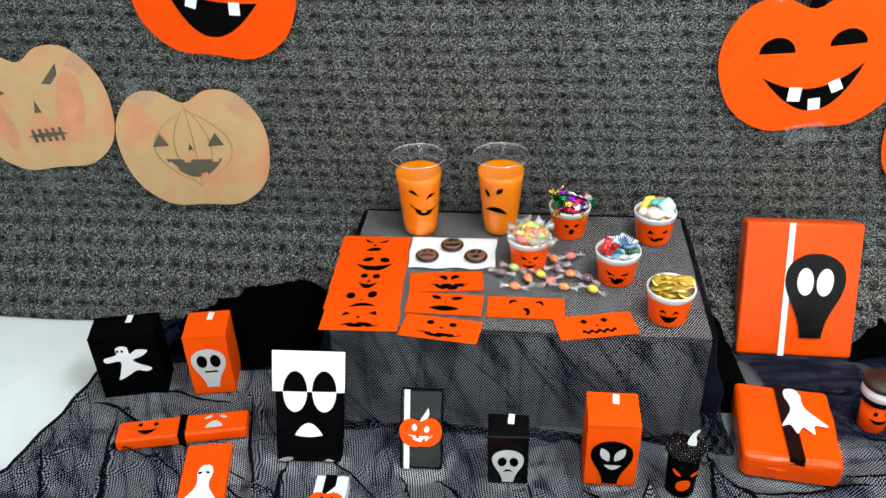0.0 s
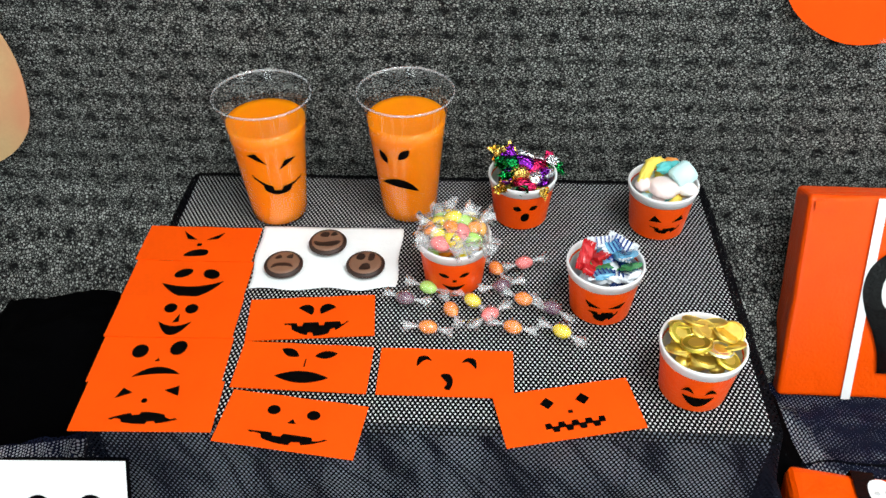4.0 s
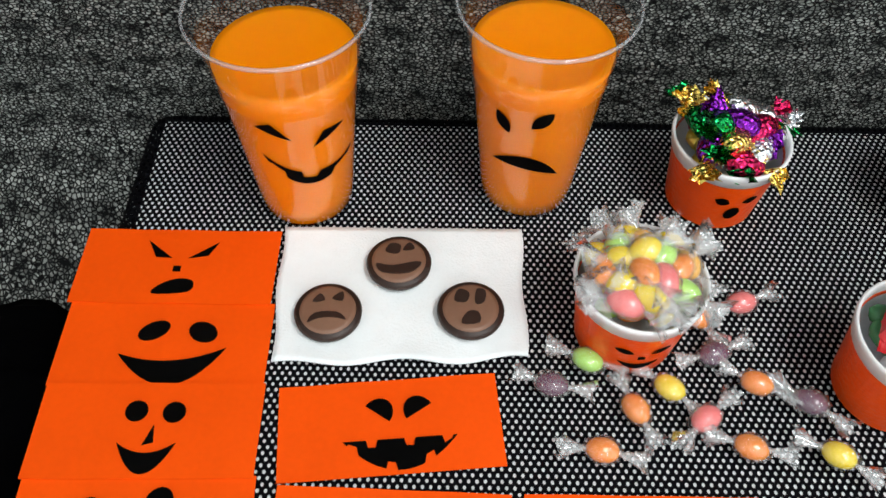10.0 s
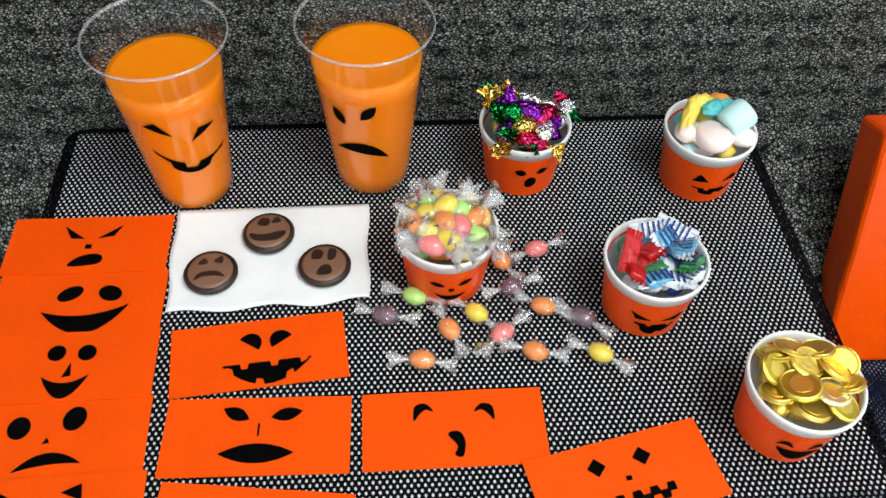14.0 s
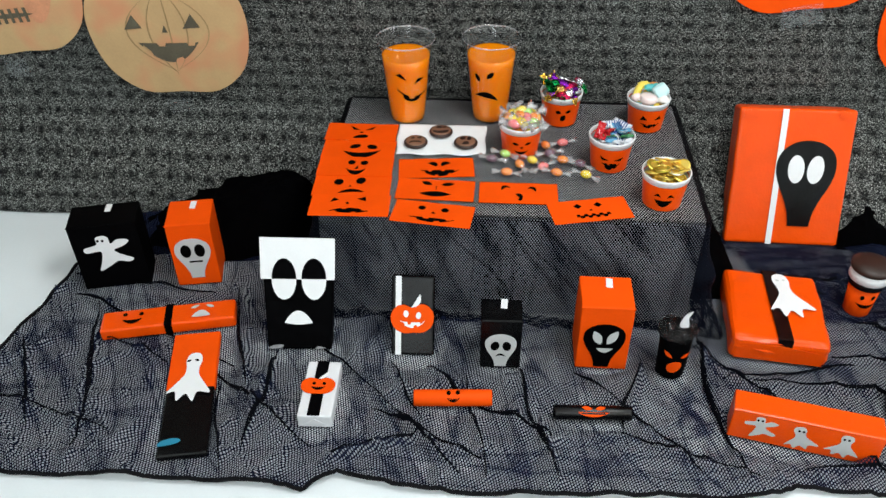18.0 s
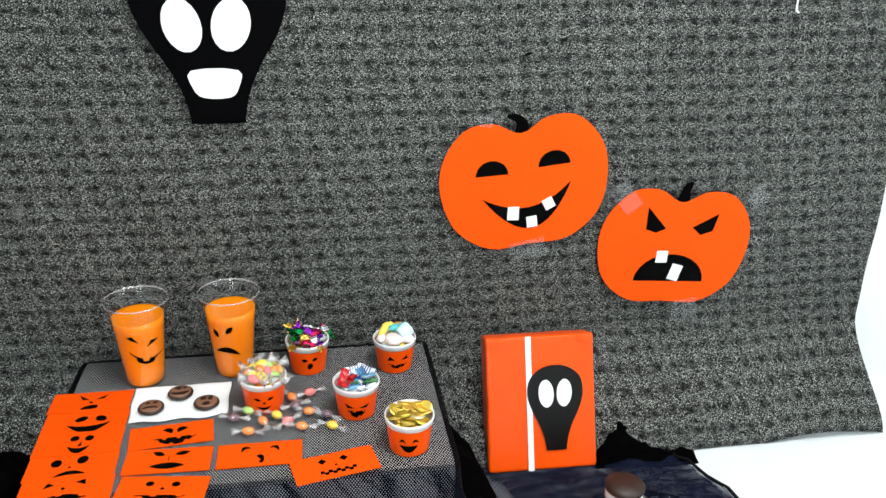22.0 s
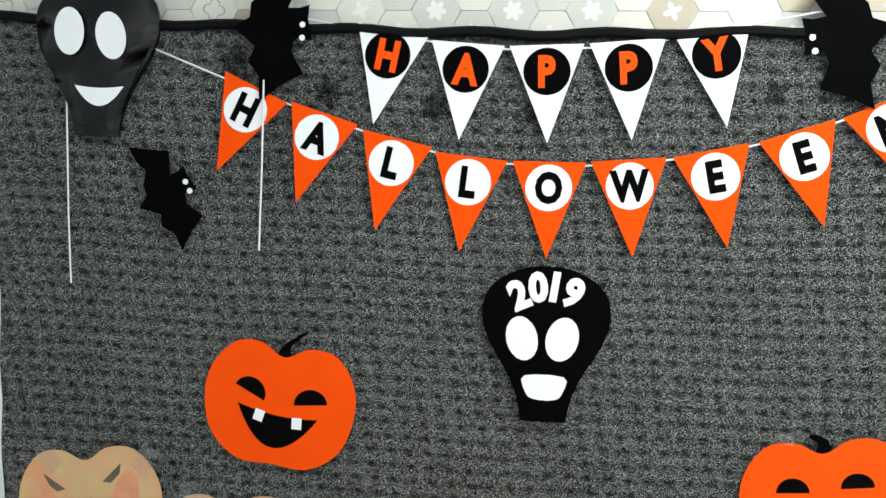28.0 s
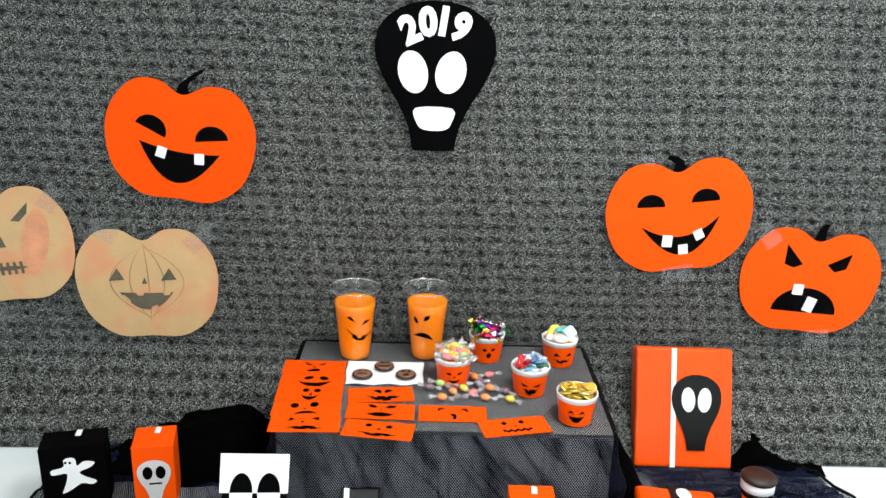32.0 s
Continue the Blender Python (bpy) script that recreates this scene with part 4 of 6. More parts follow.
def fold_strip(x0, y0, x1, y1, wide, seed):
    """A narrow doubled fold of the netting lying along a crease."""
    def f(u, v):
        w = wide * math.sin(math.pi * min(max(u, 0.02), 0.98)) ** 0.6 * (0.75 + 0.35 * noise.noise(Vector((u * 3, seed, 0))))
        bend = 0.03 * noise.noise(Vector((u * 1.2, seed, 4)))
        n = math.hypot(x1 - x0, y1 - y0)
        ax, ay = (x1 - x0) / n, (y1 - y0) / n
        k = (v - 0.5) * w + bend * math.sin(math.pi * u)
        x, y = x0 + (x1 - x0) * u + ay * k, y0 + (y1 - y0) * u - ax * k
        return (x, y, folds(x, y) + 0.003 + 0.004 * math.sin(math.pi * v))
    bm = bmesh.new()
    lay = bm.loops.layers.uv.new("UVMap")
    g = [[bm.verts.new(f(i / 30, j / 4)) for j in range(5)] for i in range(31)]
    for i in range(30):
        for j in range(4):
            face = bm.faces.new((g[i][j], g[i + 1][j], g[i + 1][j + 1], g[i][j + 1]))
            for lp in face.loops:
                lp[lay].uv = (lp.vert.co.x * 0.8 + lp.vert.co.y * 0.6, lp.vert.co.y * 0.8 - lp.vert.co.x * 0.6)
    return bm


for i, (x0, y0, x1, y1, high) in enumerate(CREASES):
    part("fold", fold_strip(x0, y0, x1, y1, 0.38 * high + 0.0025, i * 1.7), M_netfold, net, "doubled fold of netting", smooth=True)


def net_layer(u0, u1, v0, v1, lift):
    """A second layer of the netting, folded back over the first."""
    bm = bmesh.new()
    lay = bm.loops.layers.uv.new("UVMap")

    def f(i, j):
        x, y, z = floor_net(u0 + (u1 - u0) * i / 40, v0 + (v1 - v0) * j / 50)
        return (x + 0.006 * noise.noise(Vector((x * 9, y * 9, 3))), y, z + lift * (1 + noise.noise(Vector((x * 7, y * 7, 8)))))
    g = [[bm.verts.new(f(i, j)) for j in range(51)] for i in range(41)]
    for i in range(40):
        for j in range(50):
            face = bm.faces.new((g[i][j], g[i + 1][j], g[i + 1][j + 1], g[i][j + 1]))
            for lp in face.loops:
                lp[lay].uv = (0.80 * lp.vert.co.x + 0.60 * lp.vert.co.y, 0.80 * lp.vert.co.y - 0.60 * lp.vert.co.x)
    return bm


part("folded_edge", net_layer(0.90, 0.995, 0.05, 0.92, 0.005), M_netloose, net, "netting folded back in a second layer", smooth=True)
part("folded_edge", net_layer(0.74, 0.89, 0.50, 0.93, 0.005), M_netloose, net, "netting bunched in a second layer", smooth=True)
hem_pts = [floor_net(i / 150, 0) for i in range(151)]
part("hem", tube_bm([(x, y, z + 0.003) for x, y, z in hem_pts], 0.0042, 5), M_trim, net, "thick black hem of the netting")
part("side_hem", tube_bm([(x, y, z + 0.003) for x, y, z in (floor_net(1, i / 40) for i in range(36))], 0.0045, 5), M_trim, net)
part("side_hem", tube_bm([(x, y, z + 0.003) for x, y, z in (floor_net(0, i / 40) for i in range(36))], 0.004, 5), M_trim, net)


def heap(name, x0, x1, y0, y1, height, seed, label):
    def f(u, v):
        x, y = x0 + (x1 - x0) * u, y0 + (y1 - y0) * v
        e = min(1, 5 * u * (1 - u)) ** 0.7 * min(1, 4.2 * v * (1 - v)) ** 0.7
        w = wrinkle(x * 1.0, y * 1.6, 8.0, seed)
        rx = 0.03 * noise.noise(Vector((x * 6, y * 6, seed + 2)))
        return (x + rx, y + rx * 0.8, 0.001 + e * (height(x, y) + 0.024 * w + 0.016 * noise.noise(Vector((x * 5, y * 5, seed)))))
    return cloth(name, f, lambda u, v: (u, v), 70, 40, M_heap, label, "cloth")


# The first two heaps are bunched netting, built here as solid black cloth.
heap("black_cloth", -0.93, -0.31, -0.36, -0.06, lambda x, y: 0.012 + 0.105 * smooth_step(-0.92, -0.46, x) - 0.035 * math.exp(-((x + 0.43) / 0.035) ** 2), 3.0, "bunched black netting left of the display box, built as solid cloth")
heap("black_cloth", 0.44, 0.585, -0.45, -0.05, lambda x, y: 0.13 * smooth_step(0.62, 0.47, x), 8.0, "bunched black netting right of the display box, built as solid cloth")
heap("black_cloth", 0.86, 1.14, -0.24, -0.08, lambda x, y: 0.085 * smooth_step(1.10, 0.86, x), 11.0, "bunched black cotton cloth behind the big orange gift")
heap("black_cloth", 1.12, 1.25, -0.885, -0.73, lambda x, y: 0.020, 14.0, "folded corner of black cotton cloth on the netting")

TOP = 0.266
T_X0, T_X1, T_Y0, T_Y1 = -0.345, 0.462, -0.522, -0.024
stand = thing("display_box", pose((T_X0 + T_X1) / 2, (T_Y0 + T_Y1) / 2, 0), "pale cardboard box with white top under black netting", "box")
part("body", box_bm(T_X1 - T_X0 - 0.012, T_Y1 - T_Y0 - 0.012, TOP - 0.006, 0.006), M_darkcard, stand, "pale cardboard sides")
part("top_sheet", box_bm(T_X1 - T_X0 - 0.016, T_Y1 - T_Y0 - 0.016, 0.0035, 0.0012), M_white, stand, "white top sheet", m=pose(0, 0, TOP - 0.0026))


def table_net(u, v):
    """The cloth over the box: u round its edge, v from the middle of the top down to the floor."""
    a = u * 2 * math.pi
    hx, hy = (T_X1 - T_X0) / 2, (T_Y1 - T_Y0) / 2
    cx, cy = (T_X0 + T_X1) / 2, (T_Y0 + T_Y1) / 2
    c, s = math.cos(a), math.sin(a)
    k = (abs(c) ** 40 + abs(s) ** 40) ** (-1 / 40)
    ex, ey = hx * c * k, hy * s * k
    if v < 0.5:
        q = v / 0.5
        return (cx + ex * q * 0.985, cy + ey * q * 0.985, TOP + 0.0015)
    d = (v - 0.5) / 0.5
    n = math.hypot(c, s)
    corner = min(abs(c * k), abs(s * k)) ** 6
    fold = noise.noise(Vector((c * 7 * k, s * 7 * k, 3))) + 0.6 * math.sin(a * 34 + 2 * math.sin(a * 5))
    front = smooth_step(0.3, 0.9, -s)
    run = ex * 21 + 13 * d + 1.6 * noise.noise(Vector((ex * 3, d * 1.5, 7)))
    sweep = (0.5 + 0.5 * math.sin(run)) ** 2 * (0.5 + noise.noise(Vector((ex * 4, 1, 5))))
    out = 0.004 + (0.012 + 0.030 * front) * d ** 2.2 * (0.6 + 0.5 * corner) + 0.010 * fold * d + 0.04 * corner * d + 0.026 * front * sweep * smooth_step(0.0, 0.45, d)
    wall = 1 - smooth_step(0.2, 0.9, s)
    drop = TOP * (1 - d) if d > 0.06 else TOP + 0.0015 - 0.015 * (d / 0.06) ** 2
    return (cx + ex + c * out * 1.2, cy + ey + s * out * wall, max(0.004 + 0.004 * abs(fold), drop))


def table_uv(u, v):
    x, y, z = table_net(u, v)
    if v <= 0.5:
        return (x, y)
    a = u * 2 * math.pi
    if abs(math.cos(a)) * 0.6 > abs(math.sin(a)):
        return (x + (TOP - z) * math.copysign(1, math.cos(a)), y)
    return (x, y + (TOP - z) * math.copysign(1, math.sin(a)))


drape = cloth("net_tablecloth", table_net, table_uv, 300, 60, [M_net, M_netskirt], "black netting draped over the display box in loose folds", "tablecloth")
for face in drape.data.polygons:
    face.material_index = int(min(drape.data.vertices[i].co.z for i in face.vertices) < TOP - 0.006)

Z = TOP + 0.004


# ---- orange face cards ----
def rect(w, h):
    return [(-w, -h), (w, -h), (w, h), (-w, h)]


def face_card(x, y, rot, lift, features, label, w=0.165, h=0.0755):
    t = thing("face_card", pose(x, y, Z + lift, 0, 0, rot), label, "card", "orange face cards")
    bm = bmesh.new()
    nx = 8
    g = [[bm.verts.new((-w / 2 + w * i / nx, -h / 2 + h * j, 0.0006 + 0.0010 * math.sin(i * 0.9 + x * 40) ** 2)) for j in (0, 1)] for i in range(nx + 1)]
    lo = [[bm.verts.new((-w / 2 + w * i / nx, -h / 2 + h * j, 0.0)) for j in (0, 1)] for i in range(nx + 1)]
    for i in range(nx):
        bm.faces.new((g[i][0], g[i + 1][0], g[i + 1][1], g[i][1]))
        bm.faces.new((lo[i][0], g[i][0], g[i][1], lo[i][1])) if i == 0 else None
        bm.faces.new((lo[i][0], lo[i + 1][0], g[i + 1][0], g[i][0]))
        bm.faces.new((lo[i][1], g[i][1], g[i + 1][1], lo[i + 1][1]))
    bm.faces.new((lo[nx][0], lo[nx][1], g[nx][1], g[nx][0]))
    part("sheet", bm, M_orange, t)
    for name, pts in features:
        cutout(name, pts, M_ink, t, 0.0019, 0.0004)


def square_teeth(w, low, high, n, bite, shift):
    """A bar-shaped mouth with square teeth above and below in turn."""
    out = []
    for edge, sign, odd, order in ((low, 1, 0, range(n)), (high, -1, 1, range(n - 1, -1, -1))):
        for k in order:
            y = edge + sign * bite * (k % 2 == odd)
            ends = (-w + 2 * w * k / n + 0.0006, -w + 2 * w * (k + 1) / n - 0.0006)
            out += [(x + shift, y) for x in (ends if sign > 0 else ends[::-1])]
    return out


face_card(-0.288, -0.2085, 0, 0.0022, [("eye", placed([(-0.011, 0.012), (0.012, -0.006), (-0.002, -0.005)], -0.018, 0.013)), ("eye", placed([(0.011, 0.011), (-0.012, -0.006), (0.004, -0.003)], 0.020, 0.013)),
    ("nose", placed(rect(0.0032, 0.0028), 0.0, -0.004)), ("mouth", placed(curved([(-0.017, -0.007), (-0.010, 0.003), (0.004, 0.008), (0.015, 0.005), (0.012, -0.005)], 4), 0.001, -0.022))], "orange card cut with an angry shouting face")
face_card(-0.284, -0.283, 0.5, 0.0006, [("eye", placed(ell(0.013, 0.008), -0.010, 0.011, 28)), ("eye", placed(ell(0.012, 0.009), 0.029, 0.010, -24)), ("mouth", placed(crescent(0.042, 0.030, 0.009), 0.0075, -0.007, 4))], "orange card cut with a wide smiling face")
face_card(-0.281, -0.3565, 1, 0.0022, [("eye", placed(ell(0.0085, 0.0085), -0.010, 0.014)), ("eye", placed(ell(0.0085, 0.0085), 0.018, 0.013)), ("nose", placed([(-0.005, -0.008), (0.003, -0.006), (0.001, 0.008)], 0.004, -0.005)),
    ("mouth", placed(crescent(0.0215, 0.024, 0.008), 0.002, -0.011))], "orange card cut with a happy round-eyed face")
face_card(-0.2775, -0.430, 1.5, 0.0006, [("eye", placed(ell(0.010, 0.011), -0.030, 0.012)), ("eye", placed(ell(0.010, 0.012), 0.017, 0.018, -20)), ("nose", placed([(-0.003, -0.002), (0.003, -0.001), (0.0, 0.004)], -0.004, -0.003)),
    ("mouth", placed(crescent(0.029, -0.014, -0.003), 0.0005, -0.028, 5))], "orange card cut with a sad face")
face_card(-0.271, -0.504, 1.5, 0.0022, [("eye", placed([(-0.010, -0.008), (0.008, 0.0), (-0.004, 0.007)], -0.032, 0.018)), ("eye", placed([(0.010, -0.006), (-0.008, 0.002), (0.008, 0.009)], 0.022, 0.020)), ("nose", placed(ell(0.0034, 0.0034), -0.006, 0.006)),
    ("mouth", placed(crescent(0.040, 0.007, -0.010, 16, 4, 0.0022), 0.0, -0.021))], "orange card cut with a jagged-mouthed face")
face_card(-0.103, -0.350, 5.6, 0.0006, [("eye", placed(half(0.011, 0.013), -0.009, 0.010, -38)), ("eye", placed(half(0.011, 0.013), 0.022, 0.010, 30)), ("mouth", placed(crescent(0.042, 0.024, 0.0, 16, 6, 0.0034), 0.007, -0.011))], "orange card cut with a jagged grinning face")
face_card(-0.0985, -0.437, -1.5, 0.0022, [("eye", placed(almond(0.013, 0.0062), -0.020, 0.021, -25)), ("eye", placed(almond(0.014, 0.0062), 0.025, 0.020, 12)), ("nose", placed(rect(0.0007, 0.006), 0.001, 0.005)), ("mouth", placed(almond(0.033, 0.0092), 0.0005, -0.0175))], "orange card cut with a lens-shaped mouth face")
face_card(-0.098, -0.5235, -7, 0.0022, [("eye", placed(ell(0.0078, 0.0066), -0.025, 0.015)), ("eye", placed(ell(0.0078, 0.0066), 0.023, 0.014)), ("nose", placed([(-0.005, -0.003), (0.005, -0.003), (0.0, 0.003)], 0.001, 0.002)),
    ("mouth", placed(crescent(0.047, 0.013, -0.001, 16, 4, 0.0026), 0.001, -0.0175))], "orange card cut with a toothy smiling face")
face_card(0.0765, -0.438, 0, 0.0006, [("eye", curved(placed([(-0.009, -0.008), (-0.008, 0.006), (0.002, 0.009), (0.009, 0.001), (0.002, 0.003), (-0.004, -0.002)], -0.027, 0.016), 3)), ("eye", curved(placed([(0.009, -0.008), (0.008, 0.006), (-0.002, 0.009), (-0.009, 0.001), (-0.002, 0.003), (0.004, -0.002)], 0.028, 0.014), 3)),
    ("mouth", curved(placed([(-0.007, 0.010), (0.003, 0.012), (0.008, 0.002), (0.005, -0.012), (-0.002, -0.010), (0.001, -0.002)], 0.001, -0.016), 4))], "orange card cut with a surprised face")
face_card(0.2215, -0.4945, 12.5, 0.0030, [("eye", placed(rect(0.006, 0.006), -0.022, 0.015, 40)), ("eye", placed(rect(0.006, 0.006), 0.021, 0.015, 42)), ("nose", placed(rect(0.0025, 0.002), 0.002, -0.001)),
    ("mouth", square_teeth(0.036, -0.0265, -0.0135, 9, 0.0052, 0.003))], "orange card cut with diamond eyes and square teeth")

# ---- napkin and biscuits ----
def napkin_f(u, v):
    x, y = -0.2035 + 0.2065 * u - 0.001 + 0.006 * (1 - v) * (1 - u), -0.292 - 0.008 * (1 - u) + 0.130 * v + 0.006 * (1 - u) * v
    return (x + 0.0015 * math.sin(v * 9), y + 0.003 * math.sin(u * 14 + 1) * (1 - v), Z + 0.0015 + 0.0015 * noise.noise(Vector((u * 3, v * 3, 0))) + 0.003 * (1 - v) ** 8 * math.sin(u * 8) ** 2)


nap = cloth("paper_napkin", napkin_f, lambda u, v: (u, v), 40, 26, M_napkin, "folded white paper napkin under the biscuits", "napkin")
sol = nap.modifiers.new("thickness", "SOLIDIFY")
sol.thickness = 0.0015


def biscuit(x, y, rot, features, label):
    t = thing("chocolate_biscuit", pose(x, y, Z + 0.0045, 0, 0, rot), label, "biscuit", "chocolate biscuits on the napkin")
    part("base", lathe_bm([(0, 0), (0.024, 0), (0.0268, 0.002), (0.0272, 0.005), (0.0255, 0.0075), (0, 0.0078)], 36), M_choc, t, smooth=True)
    icing = part("icing", lathe_bm([(0.0, 0.0095), (0.019, 0.0093), (0.0222, 0.0085), (0.0226, 0.0076)], 36), M_milk, t, smooth=True)
    for nm, pts in features:
        cutout(nm, curved([(a * 1.2, b * 1.2) for a, b in pts], 3), M_choc, icing, 0.0092, 0.0012)


biscuit(-0.157, -0.256, 4, [("eye", placed([(-0.004, -0.002), (0.001, 0.004), (0.004, -0.001)], -0.006, 0.008)), ("eye", placed([(-0.004, -0.001), (0.003, 0.004), (0.003, -0.003)], 0.007, 0.009)),
    ("mouth", placed([(-0.013, -0.004), (-0.008, 0.003), (0.006, 0.003), (0.012, -0.003), (0.004, -0.001), (-0.006, -0.001)], 0.0, -0.006))], "round chocolate biscuit iced with a frowning face")
biscuit(-0.1025, -0.206, -4, [("eye", placed([(-0.005, -0.003), (-0.002, 0.004), (0.005, 0.003), (0.004, -0.004)], -0.005, 0.009)), ("eye", placed([(-0.004, -0.002), (0.0, 0.005), (0.004, 0.0)], 0.006, 0.010)),
    ("mouth", placed([(-0.015, 0.001), (-0.004, 0.0), (0.012, 0.005), (0.016, 0.003), (0.008, -0.005), (-0.010, -0.006)], 0.0, -0.006))], "round chocolate biscuit iced with a grinning face")
biscuit(-0.043, -0.252, 0, [("eye", placed([(-0.005, -0.003), (-0.002, 0.006), (0.005, 0.003), (0.003, -0.004)], -0.006, 0.008)), ("eye", placed([(-0.003, -0.005), (-0.002, 0.006), (0.004, 0.005), (0.003, -0.004)], 0.006, 0.008)),
    ("mouth", placed([(-0.006, -0.005), (-0.002, 0.004), (0.005, 0.004), (0.006, -0.004)], 0.0, -0.008))], "round chocolate biscuit iced with a shouting face")


# ---- tall cups of orange juice ----
def juice_cup(x, y, rot, features, label):
    t = thing("juice_cup", pose(x, y, Z, 0, 0, rot) @ Matrix.Scale(1.02, 4), label, "plastic cup", "cups of orange juice")
    R = lambda z: 0.0395 + 0.0950 * z if z < 0.160 else 0.0547 + 0.29 * (z - 0.160)
    ring = lambda z: [(R(z - 0.002), z - 0.002), (R(z) + 0.0007, z - 0.0004), (R(z) + 0.0007, z + 0.0008), (R(z + 0.002), z + 0.002)]
    prof = [(0, 0.002), (0.0370, 0.0), (0.0395, 0.0015)] + [(R(z), z) for z in (0.02, 0.045, 0.07, 0.09)] + ring(0.138) + ring(0.155) + [(R(z), z) for z in (0.160, 0.175)] + [(0.0643, 0.193), (0.0655, 0.196)]
    part("cup", lathe_bm(prof, 64), M_cup, t, "clear plastic", smooth=True)
    part("rim", lathe_bm([(0.0650, 0.1955), (0.0664, 0.1952), (0.0673, 0.1970), (0.0664, 0.1990), (0.0652, 0.1987), (0.0650, 0.1955)], 64), M_rim, t, "rolled clear rim", smooth=True)
    level = 0.1590
    part("juice", lathe_bm([(0, 0.0025), (0.0365, 0.0025), (0.0388, 0.004)] + [(R(z) - 0.0008, z) for z in (0.02, 0.045, 0.07, 0.09, 0.12, 0.14)] + [(R(level) - 0.0008, level), (0.048, level - 0.0008), (0, level - 0.001)], 64), M_juice, t, "orange juice", smooth=True)
    for nm, pts in features:
        n = []
        for (ax, ay), (bx, by) in zip(pts, pts[1:] + pts[:1]):
            n += [(ax + (bx - ax) * i / 3, ay + (by - ay) * i / 3) for i in range(3)]
        cutout(nm, n, M_ink, t, 0.0006, 0.0006, wrap=R)
    return t


juice_cup(-0.188, -0.123, 18, [("eye", placed([(-0.014, 0.002), (-0.003, 0.008), (0.013, -0.008)], -0.022, 0.127, -6)), ("eye", placed([(0.014, 0.008), (-0.004, 0.007), (-0.011, -0.008)], 0.018, 0.113, -8)),
    ("mouth", placed(crescent(0.038, 0.027, 0.013, 12, 3, 0.004), 0.004, 0.090, -11))], "tall clear cup of orange juice with a grinning face")
juice_cup(0.008, -0.109, -5, [("eye", placed(almond(0.0115, 0.0052), -0.026, 0.120, -58)), ("eye", placed(almond(0.0115, 0.0058), 0.004, 0.129, 48)), ("mouth", placed(crescent(0.028, -0.018, -0.004, 12), -0.005, 0.0675, -10))], "tall clear cup of orange juice with a scowling face")


# ---- tubs of sweets ----
TUB_R = lambda z: 0.0395 + 0.0075 * z / 0.066


def tub(x, y, rot, label, features):
    t = thing("sweet_tub", pose(x, y, Z, 0, 0, rot), label, "tub", "tubs of sweets")
    part("tub_wall", lathe_bm([(0, 0.0), (0.0385, 0.0), (0.0395, 0.001), (TUB_R(0.066), 0.066), (TUB_R(0.066) - 0.0012, 0.066), (0.0380, 0.003), (0, 0.003)], 44), M_orange_gloss, t, "orange paper wrap", smooth=False)
    part("lining", lathe_bm([(TUB_R(0.064) - 0.0016, 0.064), (TUB_R(0.03) - 0.0016, 0.030), (0.0, 0.029)], 44), M_plastic, t, "white plastic lining", smooth=True)
    part("rim", lathe_bm([(0.0462, 0.062), (0.0478, 0.062), (0.0488, 0.070), (0.0500, 0.0725), (0.0500, 0.0755), (0.0488, 0.0770), (0.0470, 0.0755), (0.0462, 0.062)], 44), M_plastic, t, "white plastic rim", smooth=True)
    for nm, pts in features:
        cutout(nm, pts, M_ink, t, 0.0008, 0.0005, wrap=TUB_R)
    return t


def eyes_mouth(kind):
    if kind == "o":
        return [("eye", placed(almond(0.0065, 0.0045), -0.012, 0.042, -15)), ("eye", placed(almond(0.0065, 0.0040), 0.011, 0.043, 20)), ("mouth", placed(ell(0.0060, 0.0082), 0.0, 0.026, -15))]
    if kind == "grin":
        return [("eye", placed([(-0.009, -0.004), (0.008, -0.003), (-0.003, 0.008)], -0.015, 0.040)), ("eye", placed([(-0.008, -0.003), (0.009, -0.002), (0.005, 0.007)], 0.016, 0.040)), ("mouth", placed(crescent(0.022, 0.012, 0.002, 12, 4, 0.002), 0, 0.027))]
    if kind == "smile":
        return [("eye", placed(almond(0.0075, 0.003), -0.013, 0.041, -15)), ("eye", placed(almond(0.0075, 0.003), 0.014, 0.042, 20)), ("nose", placed(rect(0.0025, 0.002), 0.001, 0.032)), ("mouth", placed(crescent(0.015, 0.010, 0.003), 0.0, 0.024))]
    if kind == "angry":
        return [("eye", placed([(-0.011, 0.005), (0.009, -0.004), (-0.005, -0.005)], -0.013, 0.039)), ("eye", placed([(0.012, 0.004), (-0.009, -0.003), (0.006, -0.005)], 0.015, 0.038)), ("mouth", placed(crescent(0.019, 0.017, 0.000, 12, 4, 0.0022), 0.001, 0.027))]
    return [("eye", placed(crescent(0.007, -0.009, -0.003), -0.013, 0.036)), ("eye", placed(crescent(0.007, -0.009, -0.003), 0.013, 0.036)), ("mouth", placed(crescent(0.018, 0.017, 0.001), 0.0, 0.030))]


TUBS = {"foil": (0.175, -0.117, 6), "jelly": (0.375, -0.134, 4), "boiled": (0.080, -0.263, 2), "chew": (0.275, -0.310, -4), "coin": (0.372, -0.447, -8)}
tub(*TUBS["foil"], "orange tub with round-mouthed face, full of foil-wrapped chocolates", eyes_mouth("o"))
tub(*TUBS["jelly"], "orange tub with grinning face, full of jelly sweets", eyes_mouth("grin"))
tub(*TUBS["boiled"], "orange tub with smiling face, full of wrapped boiled sweets", eyes_mouth("smile"))
tub(*TUBS["chew"], "orange tub with angry face, full of wrapped chews", eyes_mouth("angry"))
tub(*TUBS["coin"], "orange tub with laughing face, full of gold coins", eyes_mouth("laugh"))


